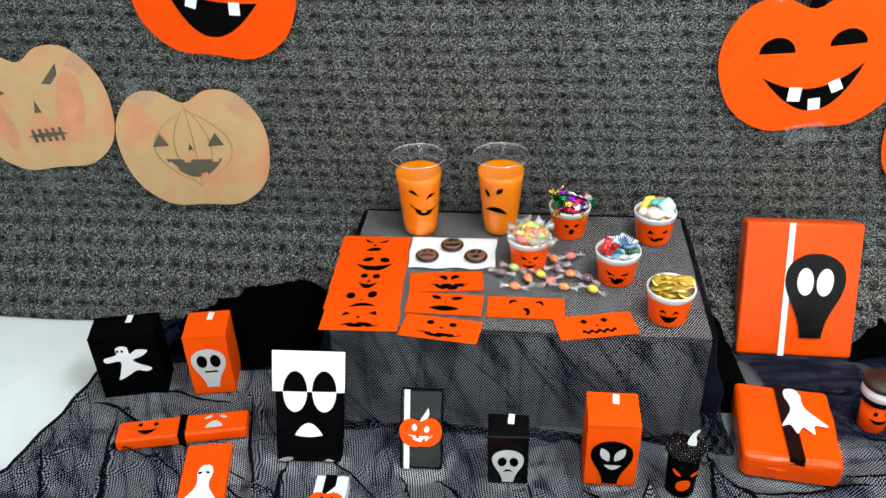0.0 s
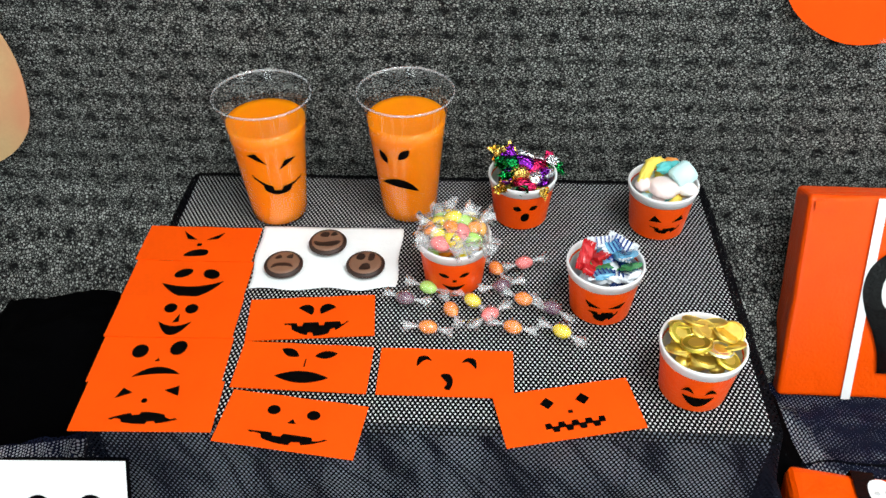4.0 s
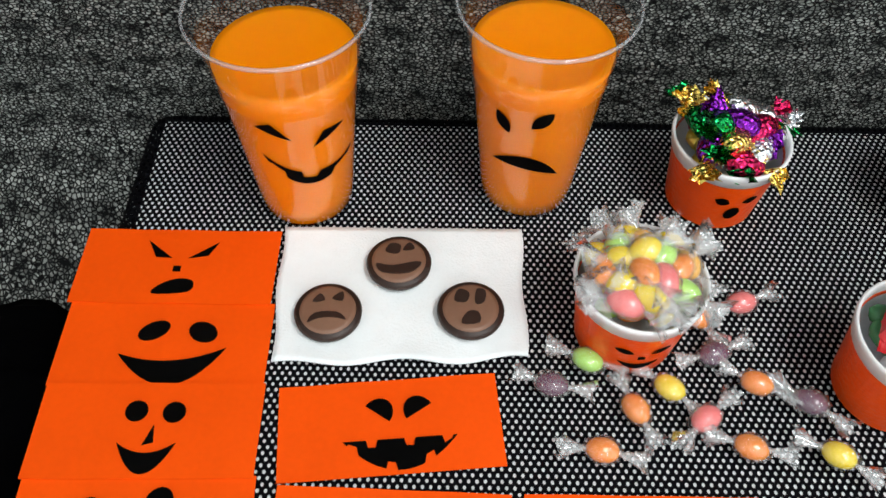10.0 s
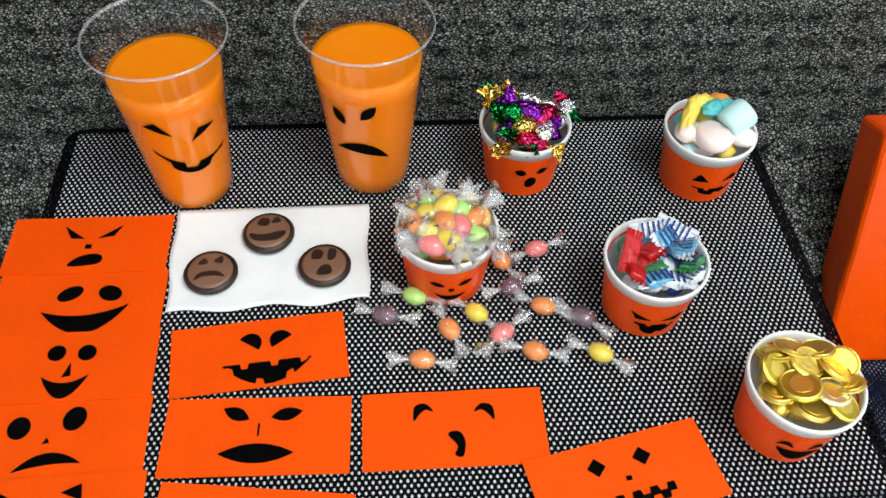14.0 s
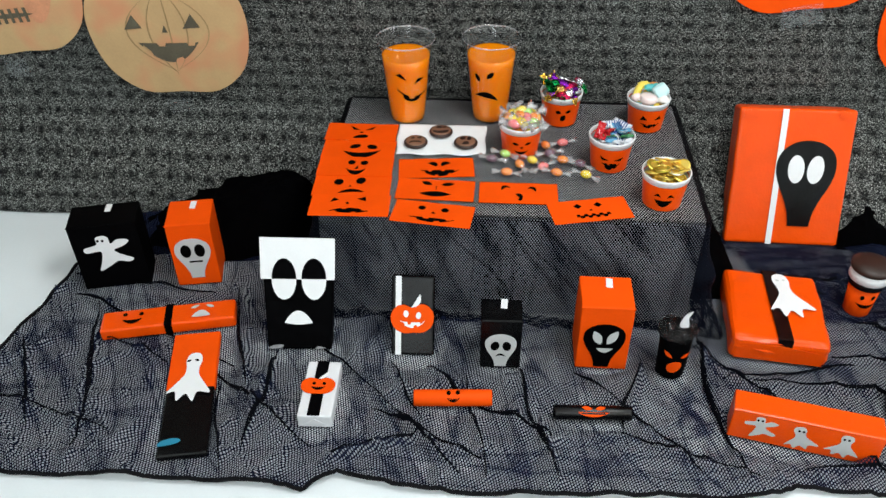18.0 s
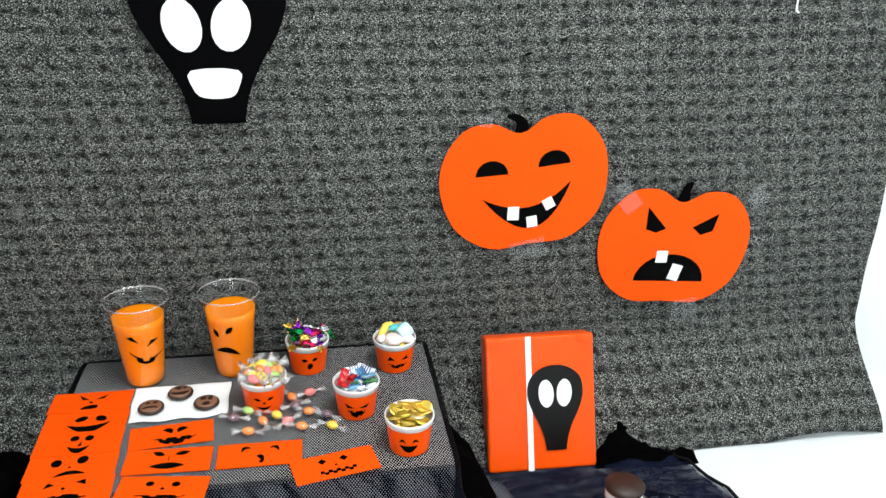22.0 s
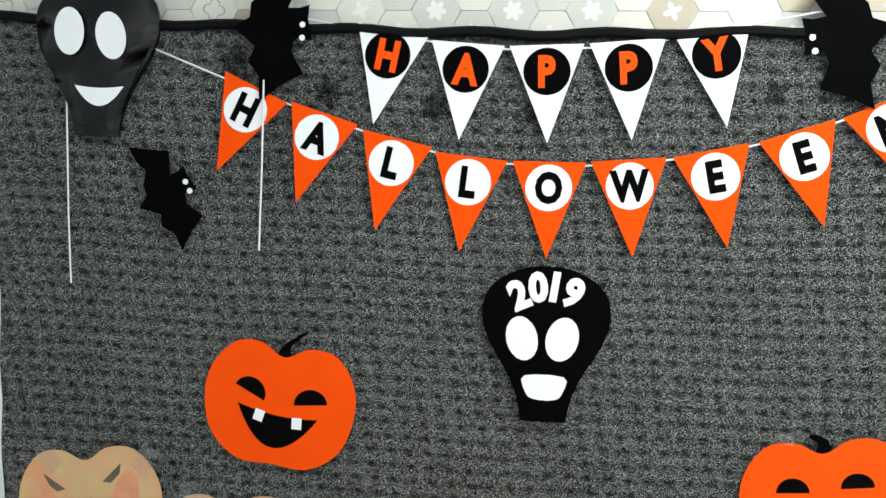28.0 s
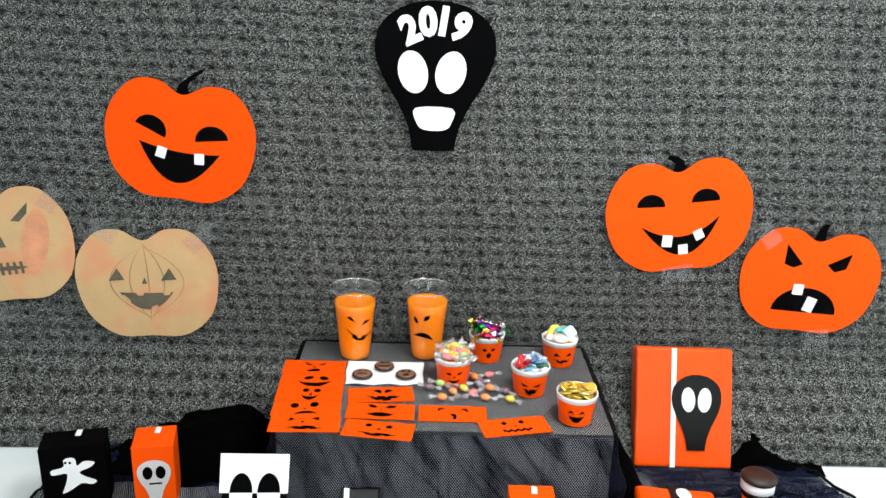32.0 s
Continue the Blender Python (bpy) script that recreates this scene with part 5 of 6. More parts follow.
def twist_bm(length, wide, seed):
    """A crumpled fan of clear film at the end of a wrapped sweet, along +x."""
    r = random.Random(seed)
    bm = bmesh.new()
    n, rows = 16, []
    flare = [r.uniform(0.75, 1.2) for _ in range(n)]
    for k in range(6):
        q = k / 5
        ring = []
        for i in range(n):
            ang, pleat = 2 * math.pi * i / n + 0.9 * q, 1 + 0.32 * q * (1 if i % 2 else -1)
            ring.append(bm.verts.new((length * q * flare[i], (0.0014 + wide * q ** 1.1 * pleat) * math.cos(ang), (0.0014 + 0.5 * wide * q * pleat) * math.sin(ang) + 0.0012 * q * r.uniform(-1, 1))))
        rows.append(ring)
    for a, b in zip(rows, rows[1:]):
        for i in range(n):
            bm.faces.new((a[i], b[i], b[(i + 1) % n], a[(i + 1) % n]))
    return bm


def ball_bm(rx, ry, rz, seg=16, bump=0.0, seed=0):
    bm = bmesh.new()
    bmesh.ops.create_uvsphere(bm, u_segments=seg, v_segments=max(6, seg // 2), radius=1.0)
    for v in bm.verts:
        f = 1 + bump * noise.noise(v.co * 2.2 + Vector((seed, 0, 0)))
        v.co = Vector((v.co.x * rx * f, v.co.y * ry * f, v.co.z * rz * f))
    return bm


def wrapped(name, m, body_mat, wrap_mat, label, category, group, size=(0.0125, 0.0092, 0.0085), seed=0, tails=0.021, shell=True, wide=0.0072):
    t = thing(name, m, label, category, group)
    part("sweet", ball_bm(*size, 18, 0.06, seed), body_mat, t, smooth=True)
    if shell:
        part("film", ball_bm(size[0] * 1.18, size[1] * 1.16, size[2] * 1.12, 18, 0.22, seed + 5), M_film, t, "clear film", smooth=True)
    for i, ang in ((0, 0), (1, 180)):
        part("twist", twist_bm(tails, wide, seed * 2 + i), wrap_mat, t, "twisted clear end" if shell else "twisted foil end", smooth=shell, m=pose(0, 0, 0, 0, 0, ang + 12 * math.sin(seed + i)) @ pose(size[0] * 0.92, 0, 0))
    return t


# loose boiled sweets on the cloth
LOOSE = (("orange", 0.138, -0.254, -60), ("pink", 0.177, -0.241, 12), ("green", 0.047, -0.296, -25), ("purple", 0.018, -0.318, -12), ("orange", 0.079, -0.337, -58), ("yellow", 0.107, -0.319, -35), ("orange", 0.051, -0.370, -12),
         ("pink", 0.130, -0.344, 32), ("orange", 0.159, -0.366, -24), ("purple", 0.146, -0.289, 20), ("orange", 0.174, -0.314, -20), ("purple", 0.211, -0.329, -30), ("yellow", 0.221, -0.371, -32))
for i, (k, x, y, rot) in enumerate(LOOSE):
    wrapped("boiled_sweet", pose(x, y, Z + 0.010, 0, 0, rot), SWEET[k], M_wrap, f"{k} boiled sweet in clear twisted film on the cloth", "sweet", "loose boiled sweets", seed=i)


def piled(name, count, seed, spread, low, high):
    """Poses heaped in a tub: a disc that rises towards its middle."""
    r = random.Random(seed)
    x, y, _ = TUBS[name]
    out = []
    for i in range(count):
        a, q = i * 2.399963 + seed, math.sqrt((i + 0.5) / count)
        h = low + (high - low) * (1 - q * q)
        out.append(pose(x + spread * q * math.cos(a), y + spread * q * math.sin(a), Z + h + r.uniform(-0.003, 0.003), r.uniform(-35, 35), r.uniform(-30, 30), r.uniform(0, 360)))
    return out


cols = ("yellow", "orange", "green", "yellow", "pink", "gold", "yellow", "orange", "green", "yellow")
for i, m in enumerate(piled("boiled", 17, 2, 0.035, 0.078, 0.094)):
    k = cols[i % len(cols)]
    wrapped("boiled_sweet", m, SWEET[k], M_wrap, f"{k} boiled sweet in clear twisted film, heaped in a tub", "sweet", "boiled sweets in the tub", seed=30 + i, tails=0.020, wide=0.0125, size=(0.0145, 0.0105, 0.0095))
cols = ("purple", "silver", "green", "red", "silver", "gold", "silver", "green", "silver", "gold")
for i, m in enumerate(piled("foil", 15, 5, 0.036, 0.074, 0.096)):
    k = cols[i % len(cols)]
    wrapped("foil_chocolate", m, FOIL[k], FOIL[k if i % 3 == 0 else ("silver", "gold", "green")[i % 3]], f"chocolate wrapped in crinkled {k} foil, heaped in a tub", "chocolate", "foil chocolates in the tub", (0.0180, 0.0120, 0.0105), 60 + i, 0.017, False, 0.0105)

# sweets that fill the tubs below the top layer
for nm, mats in (("jelly", GUM), ("chew", PACK), ("coin", {"coin": FOIL["coin"]}), ("boiled", SWEET), ("foil", FOIL)):
    for i, m in enumerate(piled(nm, 22, 21, 0.030, 0.062, 0.072)):
        k = sorted(mats)[i % len(mats)]
        ob = part("buried_sweet", ball_bm(0.013, 0.010, 0.007, 14, 0.15, i), mats[k], None, smooth=True)
        ob.matrix_basis = m
        tagged(ob, f"partly buried {k.replace('paleblue', 'pale blue')} sweet inside an orange tub", "sweet", "buried sweets in the tubs")

# jelly sweets
jx, jy, _ = TUBS["jelly"]
for i, (k, dx, dy, dz, sx, sy, sz, rz, ry) in enumerate((("pink", -0.004, -0.020, 0.080, 0.021, 0.017, 0.011, 10, 6), ("white", -0.002, -0.012, 0.076, 0.026, 0.020, 0.010, 0, 0), ("paleblue", 0.024, -0.002, 0.090, 0.022, 0.018, 0.012, 25, 62), ("teal", 0.002, 0.014, 0.091, 0.016, 0.010, 0.008, 35, 10),
        ("yellow", -0.024, 0.008, 0.090, 0.024, 0.008, 0.009, 58, -18), ("yellow", -0.012, 0.022, 0.093, 0.018, 0.009, 0.008, 30, 5), ("orange", 0.014, 0.028, 0.089, 0.013, 0.009, 0.008, -30, 0), ("teal", 0.018, 0.012, 0.093, 0.015, 0.009, 0.008, -20, 0), ("pink", -0.030, -0.010, 0.078, 0.012, 0.012, 0.010, 0, 0), ("white", 0.030, -0.018, 0.077, 0.014, 0.013, 0.010, 0, 0))):
    if i in (0, 2):
        r, h = (0.0195, 0.016) if i == 0 else (0.0165, 0.030)
        bm = lathe_bm([(0, 0), (r * 0.86, 0), (r, 0.003), (r * 1.02, h / 2), (r, h - 0.003), (r * 0.86, h), (0, h * 1.02)], 28)
        bmesh.ops.translate(bm, vec=(0, 0, -h / 2), verts=bm.verts)
    else:
        bm = ball_bm(sx, sy, sz, 24, 0.34 if k in ("yellow", "teal") else 0.12, i)
    ob = part("jelly_sweet", bm, GUM[k], None, smooth=True)
    ob.matrix_basis = pose(jx + dx, jy + dy, Z + dz, 0, ry, rz)
    tagged(ob, f"soft sugared {k.replace('paleblue', 'pale blue')} jelly sweet in a tub", "jelly sweet", "jelly sweets in the tub")

# chews: little pillow packets with pressed ends
cx, cy, _ = TUBS["chew"]
for i, (k, dx, dy, dz, rz, rx, ry) in enumerate((("red", -0.026, 0.004, 0.082, 70, 25, -30), ("red", -0.008, 0.004, 0.080, 110, -20, 35), ("red", -0.022, -0.014, 0.074, 80, 20, 20), ("blue", 0.012, 0.020, 0.084, 40, 30, 10), ("white", 0.000, 0.030, 0.082, 10, 40, 0), ("white", 0.022, 0.026, 0.084, -30, 40, 10),
        ("blue", 0.030, 0.008, 0.080, 60, -30, 20), ("blue", -0.006, -0.026, 0.076, 12, -14, 0), ("white", 0.012, -0.026, 0.073, -6, -10, 8), ("green", 0.030, -0.010, 0.077, 50, -25, 20), ("navy", 0.006, -0.002, 0.070, 30, 0, 0), ("white", 0.028, -0.022, 0.074, 40, -20, 10), ("blue", 0.018, 0.006, 0.079, 100, 20, 25))):
    t = thing("wrapped_chew", pose(cx + dx, cy + dy, Z + dz, rx, ry, rz), f"small {k} wrapped chew with crimped ends in a tub", "sweet", "wrapped chews in the tub")
    bm = box_bm(0.027, 0.016, 0.009, 0.0016, base=False, seg=1)
    bmesh.ops.subdivide_edges(bm, edges=[e for e in bm.edges if e.calc_length() > 0.006], cuts=3, use_grid_fill=True)
    for v in bm.verts:
        v.co += 0.0022 * Vector((noise.noise(v.co * 160 + Vector((i, 0, 0))), noise.noise(v.co * 160 + Vector((0, i, 0))), noise.noise(v.co * 160 + Vector((0, 0, i)))))
        v.co.z *= 1 - 0.4 * abs(v.co.x / 0.0135) ** 2
    packet = part("packet", bm, PACK[k], t)
    for s in (-1, 1):
        part("crimp", sheet_bm(lambda u, v, s=s: (s * (0.0125 + 0.0085 * u), -0.0090 + 0.018 * v, 0.0012 * math.sin(v * 26) * (0.4 + u)), 2, 18), PACK["white" if k in ("blue", "white") else k], t)
    if k in ("blue", "white", "green"):
        for q in range(5):
            part("stripe", sheet_bm(lambda u, v, q=q: (-0.0115 + 0.0053 * q + 0.0022 * u, -0.0075 + 0.015 * v, 0.0062 - 0.0030 * ((-0.0115 + 0.0053 * q) / 0.0135) ** 2), 1, 4), PACK["navy"], packet, "navy printed stripe")

# gold coins
gx, gy, _ = TUBS["coin"]
for i, (dx, dy, dz, rx, ry) in enumerate(((-0.012, -0.010, 0.080, -22, -10), (0.014, -0.016, 0.078, -10, 12), (0.002, 0.012, 0.080, 20, 0), (0.024, 0.006, 0.079, 30, 30), (-0.026, 0.008, 0.078, 30, -35), (0.030, -0.008, 0.076, 10, 55), (-0.006, 0.028, 0.078, 50, 5), (0.016, 0.026, 0.077, 45, 20), (-0.022, 0.024, 0.076, 50, -20), (0.000, 0.000, 0.070, 5, 5), (0.033, 0.012, 0.075, 20, 60), (-0.030, -0.012, 0.073, 0, -40), (0.022, -0.026, 0.072, -20, 20), (-0.006, -0.028, 0.072, -35, 0))):
    t = thing("chocolate_coin", pose(gx + dx, gy + dy, Z + dz + 0.004, rx * 0.6, ry * 0.6, 25 * i) @ Matrix.Scale(1.0 if i == 0 else 0.84, 4), "gold foil chocolate coin in a tub", "coin", "gold coins in the tub")
    part("disc", lathe_bm([(0, -0.002), (0.0165, -0.002), (0.0182, -0.001), (0.0182, 0.001), (0.0165, 0.002), (0, 0.002)], 28), FOIL["oldgold" if i % 4 == 0 else "silverwhite" if i == 1 else "coin"], t)
    part("raised_rim", lathe_bm([(0.0150, 0.0021), (0.0158, 0.0030), (0.0168, 0.0021)], 28), FOIL["coin"], t)
    part("relief", slab_bm(placed(curved([(-0.006, -0.008), (0.006, -0.008), (0.009, 0.002), (0.0, 0.010), (-0.009, 0.002)], 3)), 0.0006, 0.0019), FOIL["coin"], t)


# ---- gifts on the netting ----
G = 0.005
M_rough_grey = coat("creased_grey_paper", (0.22, 0.22, 0.23), 0.5, vary=0.4, blotch=90, bump=0.6)


def face_frame(sy, sz):
    """The front of a box: x to the right, y up, from the middle of its foot."""
    return pose(0, -sy / 2 - 0.0006, 0, 90, 0, 0)


def sticker(name, points, material, parent, m, lvl=0, label="", thick=0.0006):
    bm = slab_bm(points, thick, 0.0002 + 0.0008 * lvl)
    return part(name, bm, material, parent, label, m=m)


def carton(x, y, rot, w, d, h, material, label, category="gift box", tilt=0.0, bevel=0.0025, tab=True):
    t = thing("gift_box", pose(x, y, G, 0, 0, rot) @ pose(0, 0, 0, tilt, 0, 0), label, category, "wrapped gift boxes")
    bm = box_bm(w, d, h, bevel)
    bmesh.ops.subdivide_edges(bm, edges=[e for e in bm.edges if e.calc_length() > 0.03], cuts=3, use_grid_fill=True)
    for v in bm.verts:
        v.co += 0.0010 * Vector((noise.noise(v.co * 30 + Vector((x * 9, 0, 0))), noise.noise(v.co * 30 + Vector((0, 5, 0))), 0.6 * noise.noise(v.co * 30 + Vector((0, 0, 7)))))
    part("body", bm, material, t)
    part("lid_edge", box_bm(w + 0.0016, 0.0016, 0.0022, 0.0006), material, t, "folded paper edge", m=pose(0, -d / 2, h - 0.003))
    if tab:
        part("straw_tab", slab_bm([(-0.007, -0.014), (0.006, -0.016), (0.008, 0.012), (-0.005, 0.014)], 0.0008), M_white, t, "white paper tab", m=pose(w * 0.06, d * 0.28, h + 0.0008))
    return t


def skull_sticker(t, F, y, s, face, ink, eyes, mouth):
    skull = sticker("skull", placed([(a * 0.88, b) for a, b in curved(BALLOON, 4)], 0, y, 0, s), face, t, F, 0)
    for nm, pts in eyes + mouth:
        sticker(nm, placed([(a * 0.88, b) for a, b in pts], 0, y, 0, s), ink, skull, Matrix(), 1)


# black carton with a flying ghost
t = carton(-0.843, -0.442, 13.5, 0.148, 0.082, 0.176, M_black, "black paper-wrapped carton with a white flying ghost")
F = face_frame(0.082, 0.176)
sticker("ghost", placed(curved(FLYING_GHOST, 4), 0.0, 0.098, 0, 0.052), M_white, t, F)
for px, py in ((-0.016, 0.135), (-0.006, 0.134)):
    sticker("eye", placed(ell(0.003, 0.0035, 10), px, py), M_ink, t, F, 1)
# orange carton with a pale skull
t = carton(-0.656, -0.417, 10.5, 0.098, 0.096, 0.172, M_orange, "orange paper-wrapped carton with a pale grey skull face")
F = face_frame(0.096, 0.172)
skull_sticker(t, F, 0.078, 0.056, M_grey, M_ink, [("eye", placed(ell(0.24, 0.32), -0.3, 0.38)), ("eye", placed(ell(0.24, 0.32), 0.32, 0.38))], [("mouth", placed(rect(0.30, 0.04), 0.05, -0.16))])
# small black carton
t = carton(0.049, -0.656, 1.5, 0.083, 0.066, 0.132, M_black_gloss, "small black paper-wrapped carton with a grey skull")
F = face_frame(0.066, 0.132)
skull_sticker(t, F, 0.052, 0.045, M_grey, M_ink, [("eye", placed(ell(0.22, 0.28), -0.3, 0.28, -15)), ("eye", placed(ell(0.22, 0.28), 0.3, 0.28, 10))], [("mouth", placed(crescent(0.26, -0.18, -0.06), 0.0, -0.36))])
# orange carton with a black alien skull
t = carton(0.256, -0.630, 0.0, 0.104, 0.096, 0.168, M_orange, "orange paper-wrapped carton with a black alien face")
F = face_frame(0.096, 0.168)
skull_sticker(t, F, 0.066, 0.059, M_black, M_grey, [("eye", placed(almond(0.34, 0.17), -0.27, 0.38, -62)), ("eye", placed(almond(0.36, 0.17), 0.30, 0.40, 58))], [("mouth", placed(crescent(0.32, 0.20, 0.0), 0.05, -0.10))])
# black carton with an orange face
t = carton(0.843, -0.757, -14, 0.078, 0.066, 0.135, M_black_gloss, "black glossy carton with an orange cut-out face", tab=False)
F = face_frame(0.066, 0.135)
for nm, pts in (("eye", placed([(-0.010, -0.004), (0.010, -0.005), (0.004, 0.006), (-0.009, 0.004)], -0.018, 0.070)), ("eye", placed([(-0.010, -0.005), (0.010, -0.004), (0.009, 0.006), (-0.003, 0.005)], 0.018, 0.070)), ("mouth", placed(crescent(0.026, 0.014, 0.002, 12, 4, 0.002), 0, 0.052))):
    sticker(nm, pts, M_orange, t, F)
# long orange box with three ghosts
t = carton(0.616, -0.8415, -12.6, 0.262, 0.052, 0.076, M_orange_gloss, "long orange paper-wrapped box with three small ghosts", tab=False)
F = face_frame(0.052, 0.076)
for i, (px, py, sh, s) in enumerate(((-0.078, 0.040, FLYING_GHOST, 0.030), (-0.006, 0.034, SHEET_GHOST, 0.031), (0.068, 0.036, SHEET_GHOST, 0.031))):
    sticker("ghost", placed(curved(sh, 4), px, py, (0, 14, -4)[i], s), M_grey, t, F)
    for e in (-0.004, 0.004):
        sticker("eye", placed(ell(0.0022, 0.0028, 10), px + e - (0.004 if i == 0 else 0.003 * (i == 1)), py + 0.020), M_ink, t, F, 1)


def soft_box(w, d, h, soft, seed, puff=0.004):
    """A paper-wrapped parcel with soft corners and creased paper."""
    bm = box_bm(w, d, h, soft, seg=3)
    bmesh.ops.subdivide_edges(bm, edges=[e for e in bm.edges if e.calc_length() > 0.02], cuts=5, use_grid_fill=True)
    for v in bm.verts:
        n = noise.noise(v.co * 22 + Vector((seed, 0, 0)))
        c = wrinkle(v.co.x + v.co.z, v.co.y + v.co.z, 26, seed)
        v.co += v.co.normalized() * (puff * 0.5 * n + puff * 0.35 * c)
    return bm


# flat orange parcel with a ghost
t = thing("gift_parcel", pose(0.634, -0.528, G, 0, 0, -6.5), "flat orange paper parcel with black band and white ghost", "gift parcel", "wrapped parcels")
part("body", soft_box(0.196, 0.228, 0.060, 0.014, 2.0, 0.009), M_orange_gloss, t)
part("end_flap", slab_bm([(-0.088, 0.006), (0.088, 0.006), (0.074, 0.040), (0.0, 0.050), (-0.074, 0.040)], 0.0012), M_orange_gloss, t, "folded end flap", m=pose(0, -0.1145, 0, 90, 0, 0))
part("band", sheet_bm(lambda u, v: (-0.014 + 0.030 * u - 0.010 * v + 0.006, -0.1155 + 0.230 * v, 0.0632 - 0.02 * max(0, abs(v - 0.5) - 0.485) / 0.015 + 0.0015), 2, 60), M_black_gloss, t, "black paper band")
TOPF = pose(0, 0, 0.0660)
sticker("ghost", placed([(a * 0.66, b) for a, b in curved(SHEET_GHOST, 4)], 0.026, 0.026, 10, 0.074), M_white, t, TOPF)
for px, py in ((0.010, 0.076), (0.024, 0.079)):
    sticker("eye", placed(ell(0.004, 0.003, 10), px, py), M_grey, t, TOPF, 1)
# big orange parcel leaning on the wall
t = thing("gift_parcel", pose(0.7275, -0.2375, G + 0.002, 0, 0, -0.8) @ pose(0, 0, 0, -21, 0, 0) @ pose(0, 0.033, 0), "large orange gift parcel leaning back against the wall", "gift parcel", "wrapped parcels")
part("body", soft_box(0.268, 0.062, 0.330, 0.008, 6.0, 0.003), M_orange_gloss, t)
F = pose(0, -0.0345, 0, 90, 0, 0)
sticker("ribbon", [(-0.038, 0.001), (-0.024, 0.001), (-0.024, 0.329), (-0.038, 0.329)], M_white, t, F, 0, "white paper ribbon")
sticker("head", placed([(a * 0.086, b * 0.104) for a, b in curved(BALLOON, 5)], 0.033, 0.153), M_black_gloss, t, F, 1, "black skull with white eyes")
for px, r in ((0.010, 3), (0.055, -4)):
    sticker("eye", placed(ell(0.0190, 0.034), px, 0.188, r), M_white, t, F, 2)
for px, py, r in ((-0.110, 0.318, 10), (0.110, 0.318, -10)):
    sticker("corner_fold", placed([(-0.018, -0.006), (0.018, -0.010), (0.010, 0.008), (-0.016, 0.008)], px, py, r), M_orange_gloss, t, F, 0, "folded paper corner", 0.0015)
# slim black parcel
t = thing("gift_parcel", pose(-0.134, -0.664, G, 0, 0, 1) @ pose(0, 0, 0, -29, 0, 0) @ pose(0, 0.012, 0), "slim glossy black parcel with white ribbon and pumpkin", "gift parcel", "wrapped parcels")
part("body", soft_box(0.090, 0.022, 0.170, 0.005, 9.0, 0.002), M_black_gloss, t)
F = pose(0, -0.0128, 0, 90, 0, 0)
sticker("ribbon", [(-0.036, 0.001), (-0.024, 0.001), (-0.024, 0.170), (-0.036, 0.170)], M_white, t, F, 0, "white paper ribbon")
sticker("pumpkin", placed([(a * 0.045, b * 0.031) for a, b in curved(PUMPKIN, 4)], -0.001, 0.080, 3), M_orange, t, F, 1)
for nm, pts in (("stem", placed(crescent(0.017, 0.010, 0.0), 0.006, 0.118, 58)), ("eye", placed(ell(0.0055, 0.0075, 14), -0.014, 0.090, 8)), ("eye", placed(ell(0.0055, 0.0075, 14), 0.012, 0.087, -12)), ("mouth", placed(crescent(0.026, 0.015, 0.003, 12, 4, 0.003), -0.001, 0.075))):
    sticker(nm, pts, M_white, t, F, 2)
# white bar with black band
t = thing("gift_bar", pose(-0.304, -0.794, G, 0, 0, 1.5), "white paper-wrapped bar with black band and pumpkin", "gift bar", "wrapped bars")
part("body", soft_box(0.067, 0.144, 0.031, 0.003, 12.0, 0.0015), M_silver, t)
part("band", slab_bm([(-0.014, -0.0715), (0.010, -0.0715), (0.010, 0.0715), (-0.014, 0.0715)], 0.0006, 0.0322), M_black, t, "black paper band")
part("end_fold", slab_bm([(-0.030, 0.003), (0.030, 0.003), (0.0, 0.024)], 0.001), M_silver, t, "folded paper end", m=pose(0, -0.0728, 0, 90, 0, 0))
TOPF = pose(0, 0, 0.0330)
sticker("pumpkin", placed([(a * 0.034, b * 0.021) for a, b in curved(PUMPKIN, 4)], -0.004, 0.004, 0), M_orange, t, TOPF)
for nm, pts, mt in (("stem", placed(crescent(0.014, 0.008, 0.0), 0.004, 0.032, 50), M_white), ("eye", placed(ell(0.0035, 0.004, 10), -0.012, 0.009), M_ink), ("eye", placed(ell(0.0035, 0.004, 10), 0.008, 0.009), M_ink), ("mouth", placed(crescent(0.014, 0.009, 0.002), -0.003, 0.001), M_ink)):
    sticker(nm, pts, mt, t, TOPF, 1)
# orange bar in two halves
t = thing("gift_bar", pose(-0.6715, -0.602, G, 0, 0, 13), "long orange paper bar with black middle band and faces", "gift bar", "wrapped bars")
part("body", soft_box(0.284, 0.062, 0.030, 0.006, 15.0, 0.002), M_orange_gloss, t)
part("band", box_bm(0.017, 0.0665, 0.0325, 0.003), M_black, t, "black paper band")
TOPF = pose(0, 0, 0.0318)
for nm, pts, mt in (("eye", placed(ell(0.005, 0.005, 12), -0.092, 0.012), M_ink), ("eye", placed(ell(0.005, 0.005, 12), -0.058, 0.010), M_ink), ("mouth", placed(crescent(0.021, 0.014, 0.003), -0.076, -0.004), M_ink),
                    ("eye", placed(almond(0.010, 0.004), 0.056, 0.014, 25), M_grey), ("eye", placed(almond(0.010, 0.004), 0.088, 0.012, -25), M_grey), ("mouth", placed(crescent(0.020, -0.019, 0.002), 0.070, -0.018), M_grey)):
    sticker(nm, pts, mt, t, TOPF, 0)
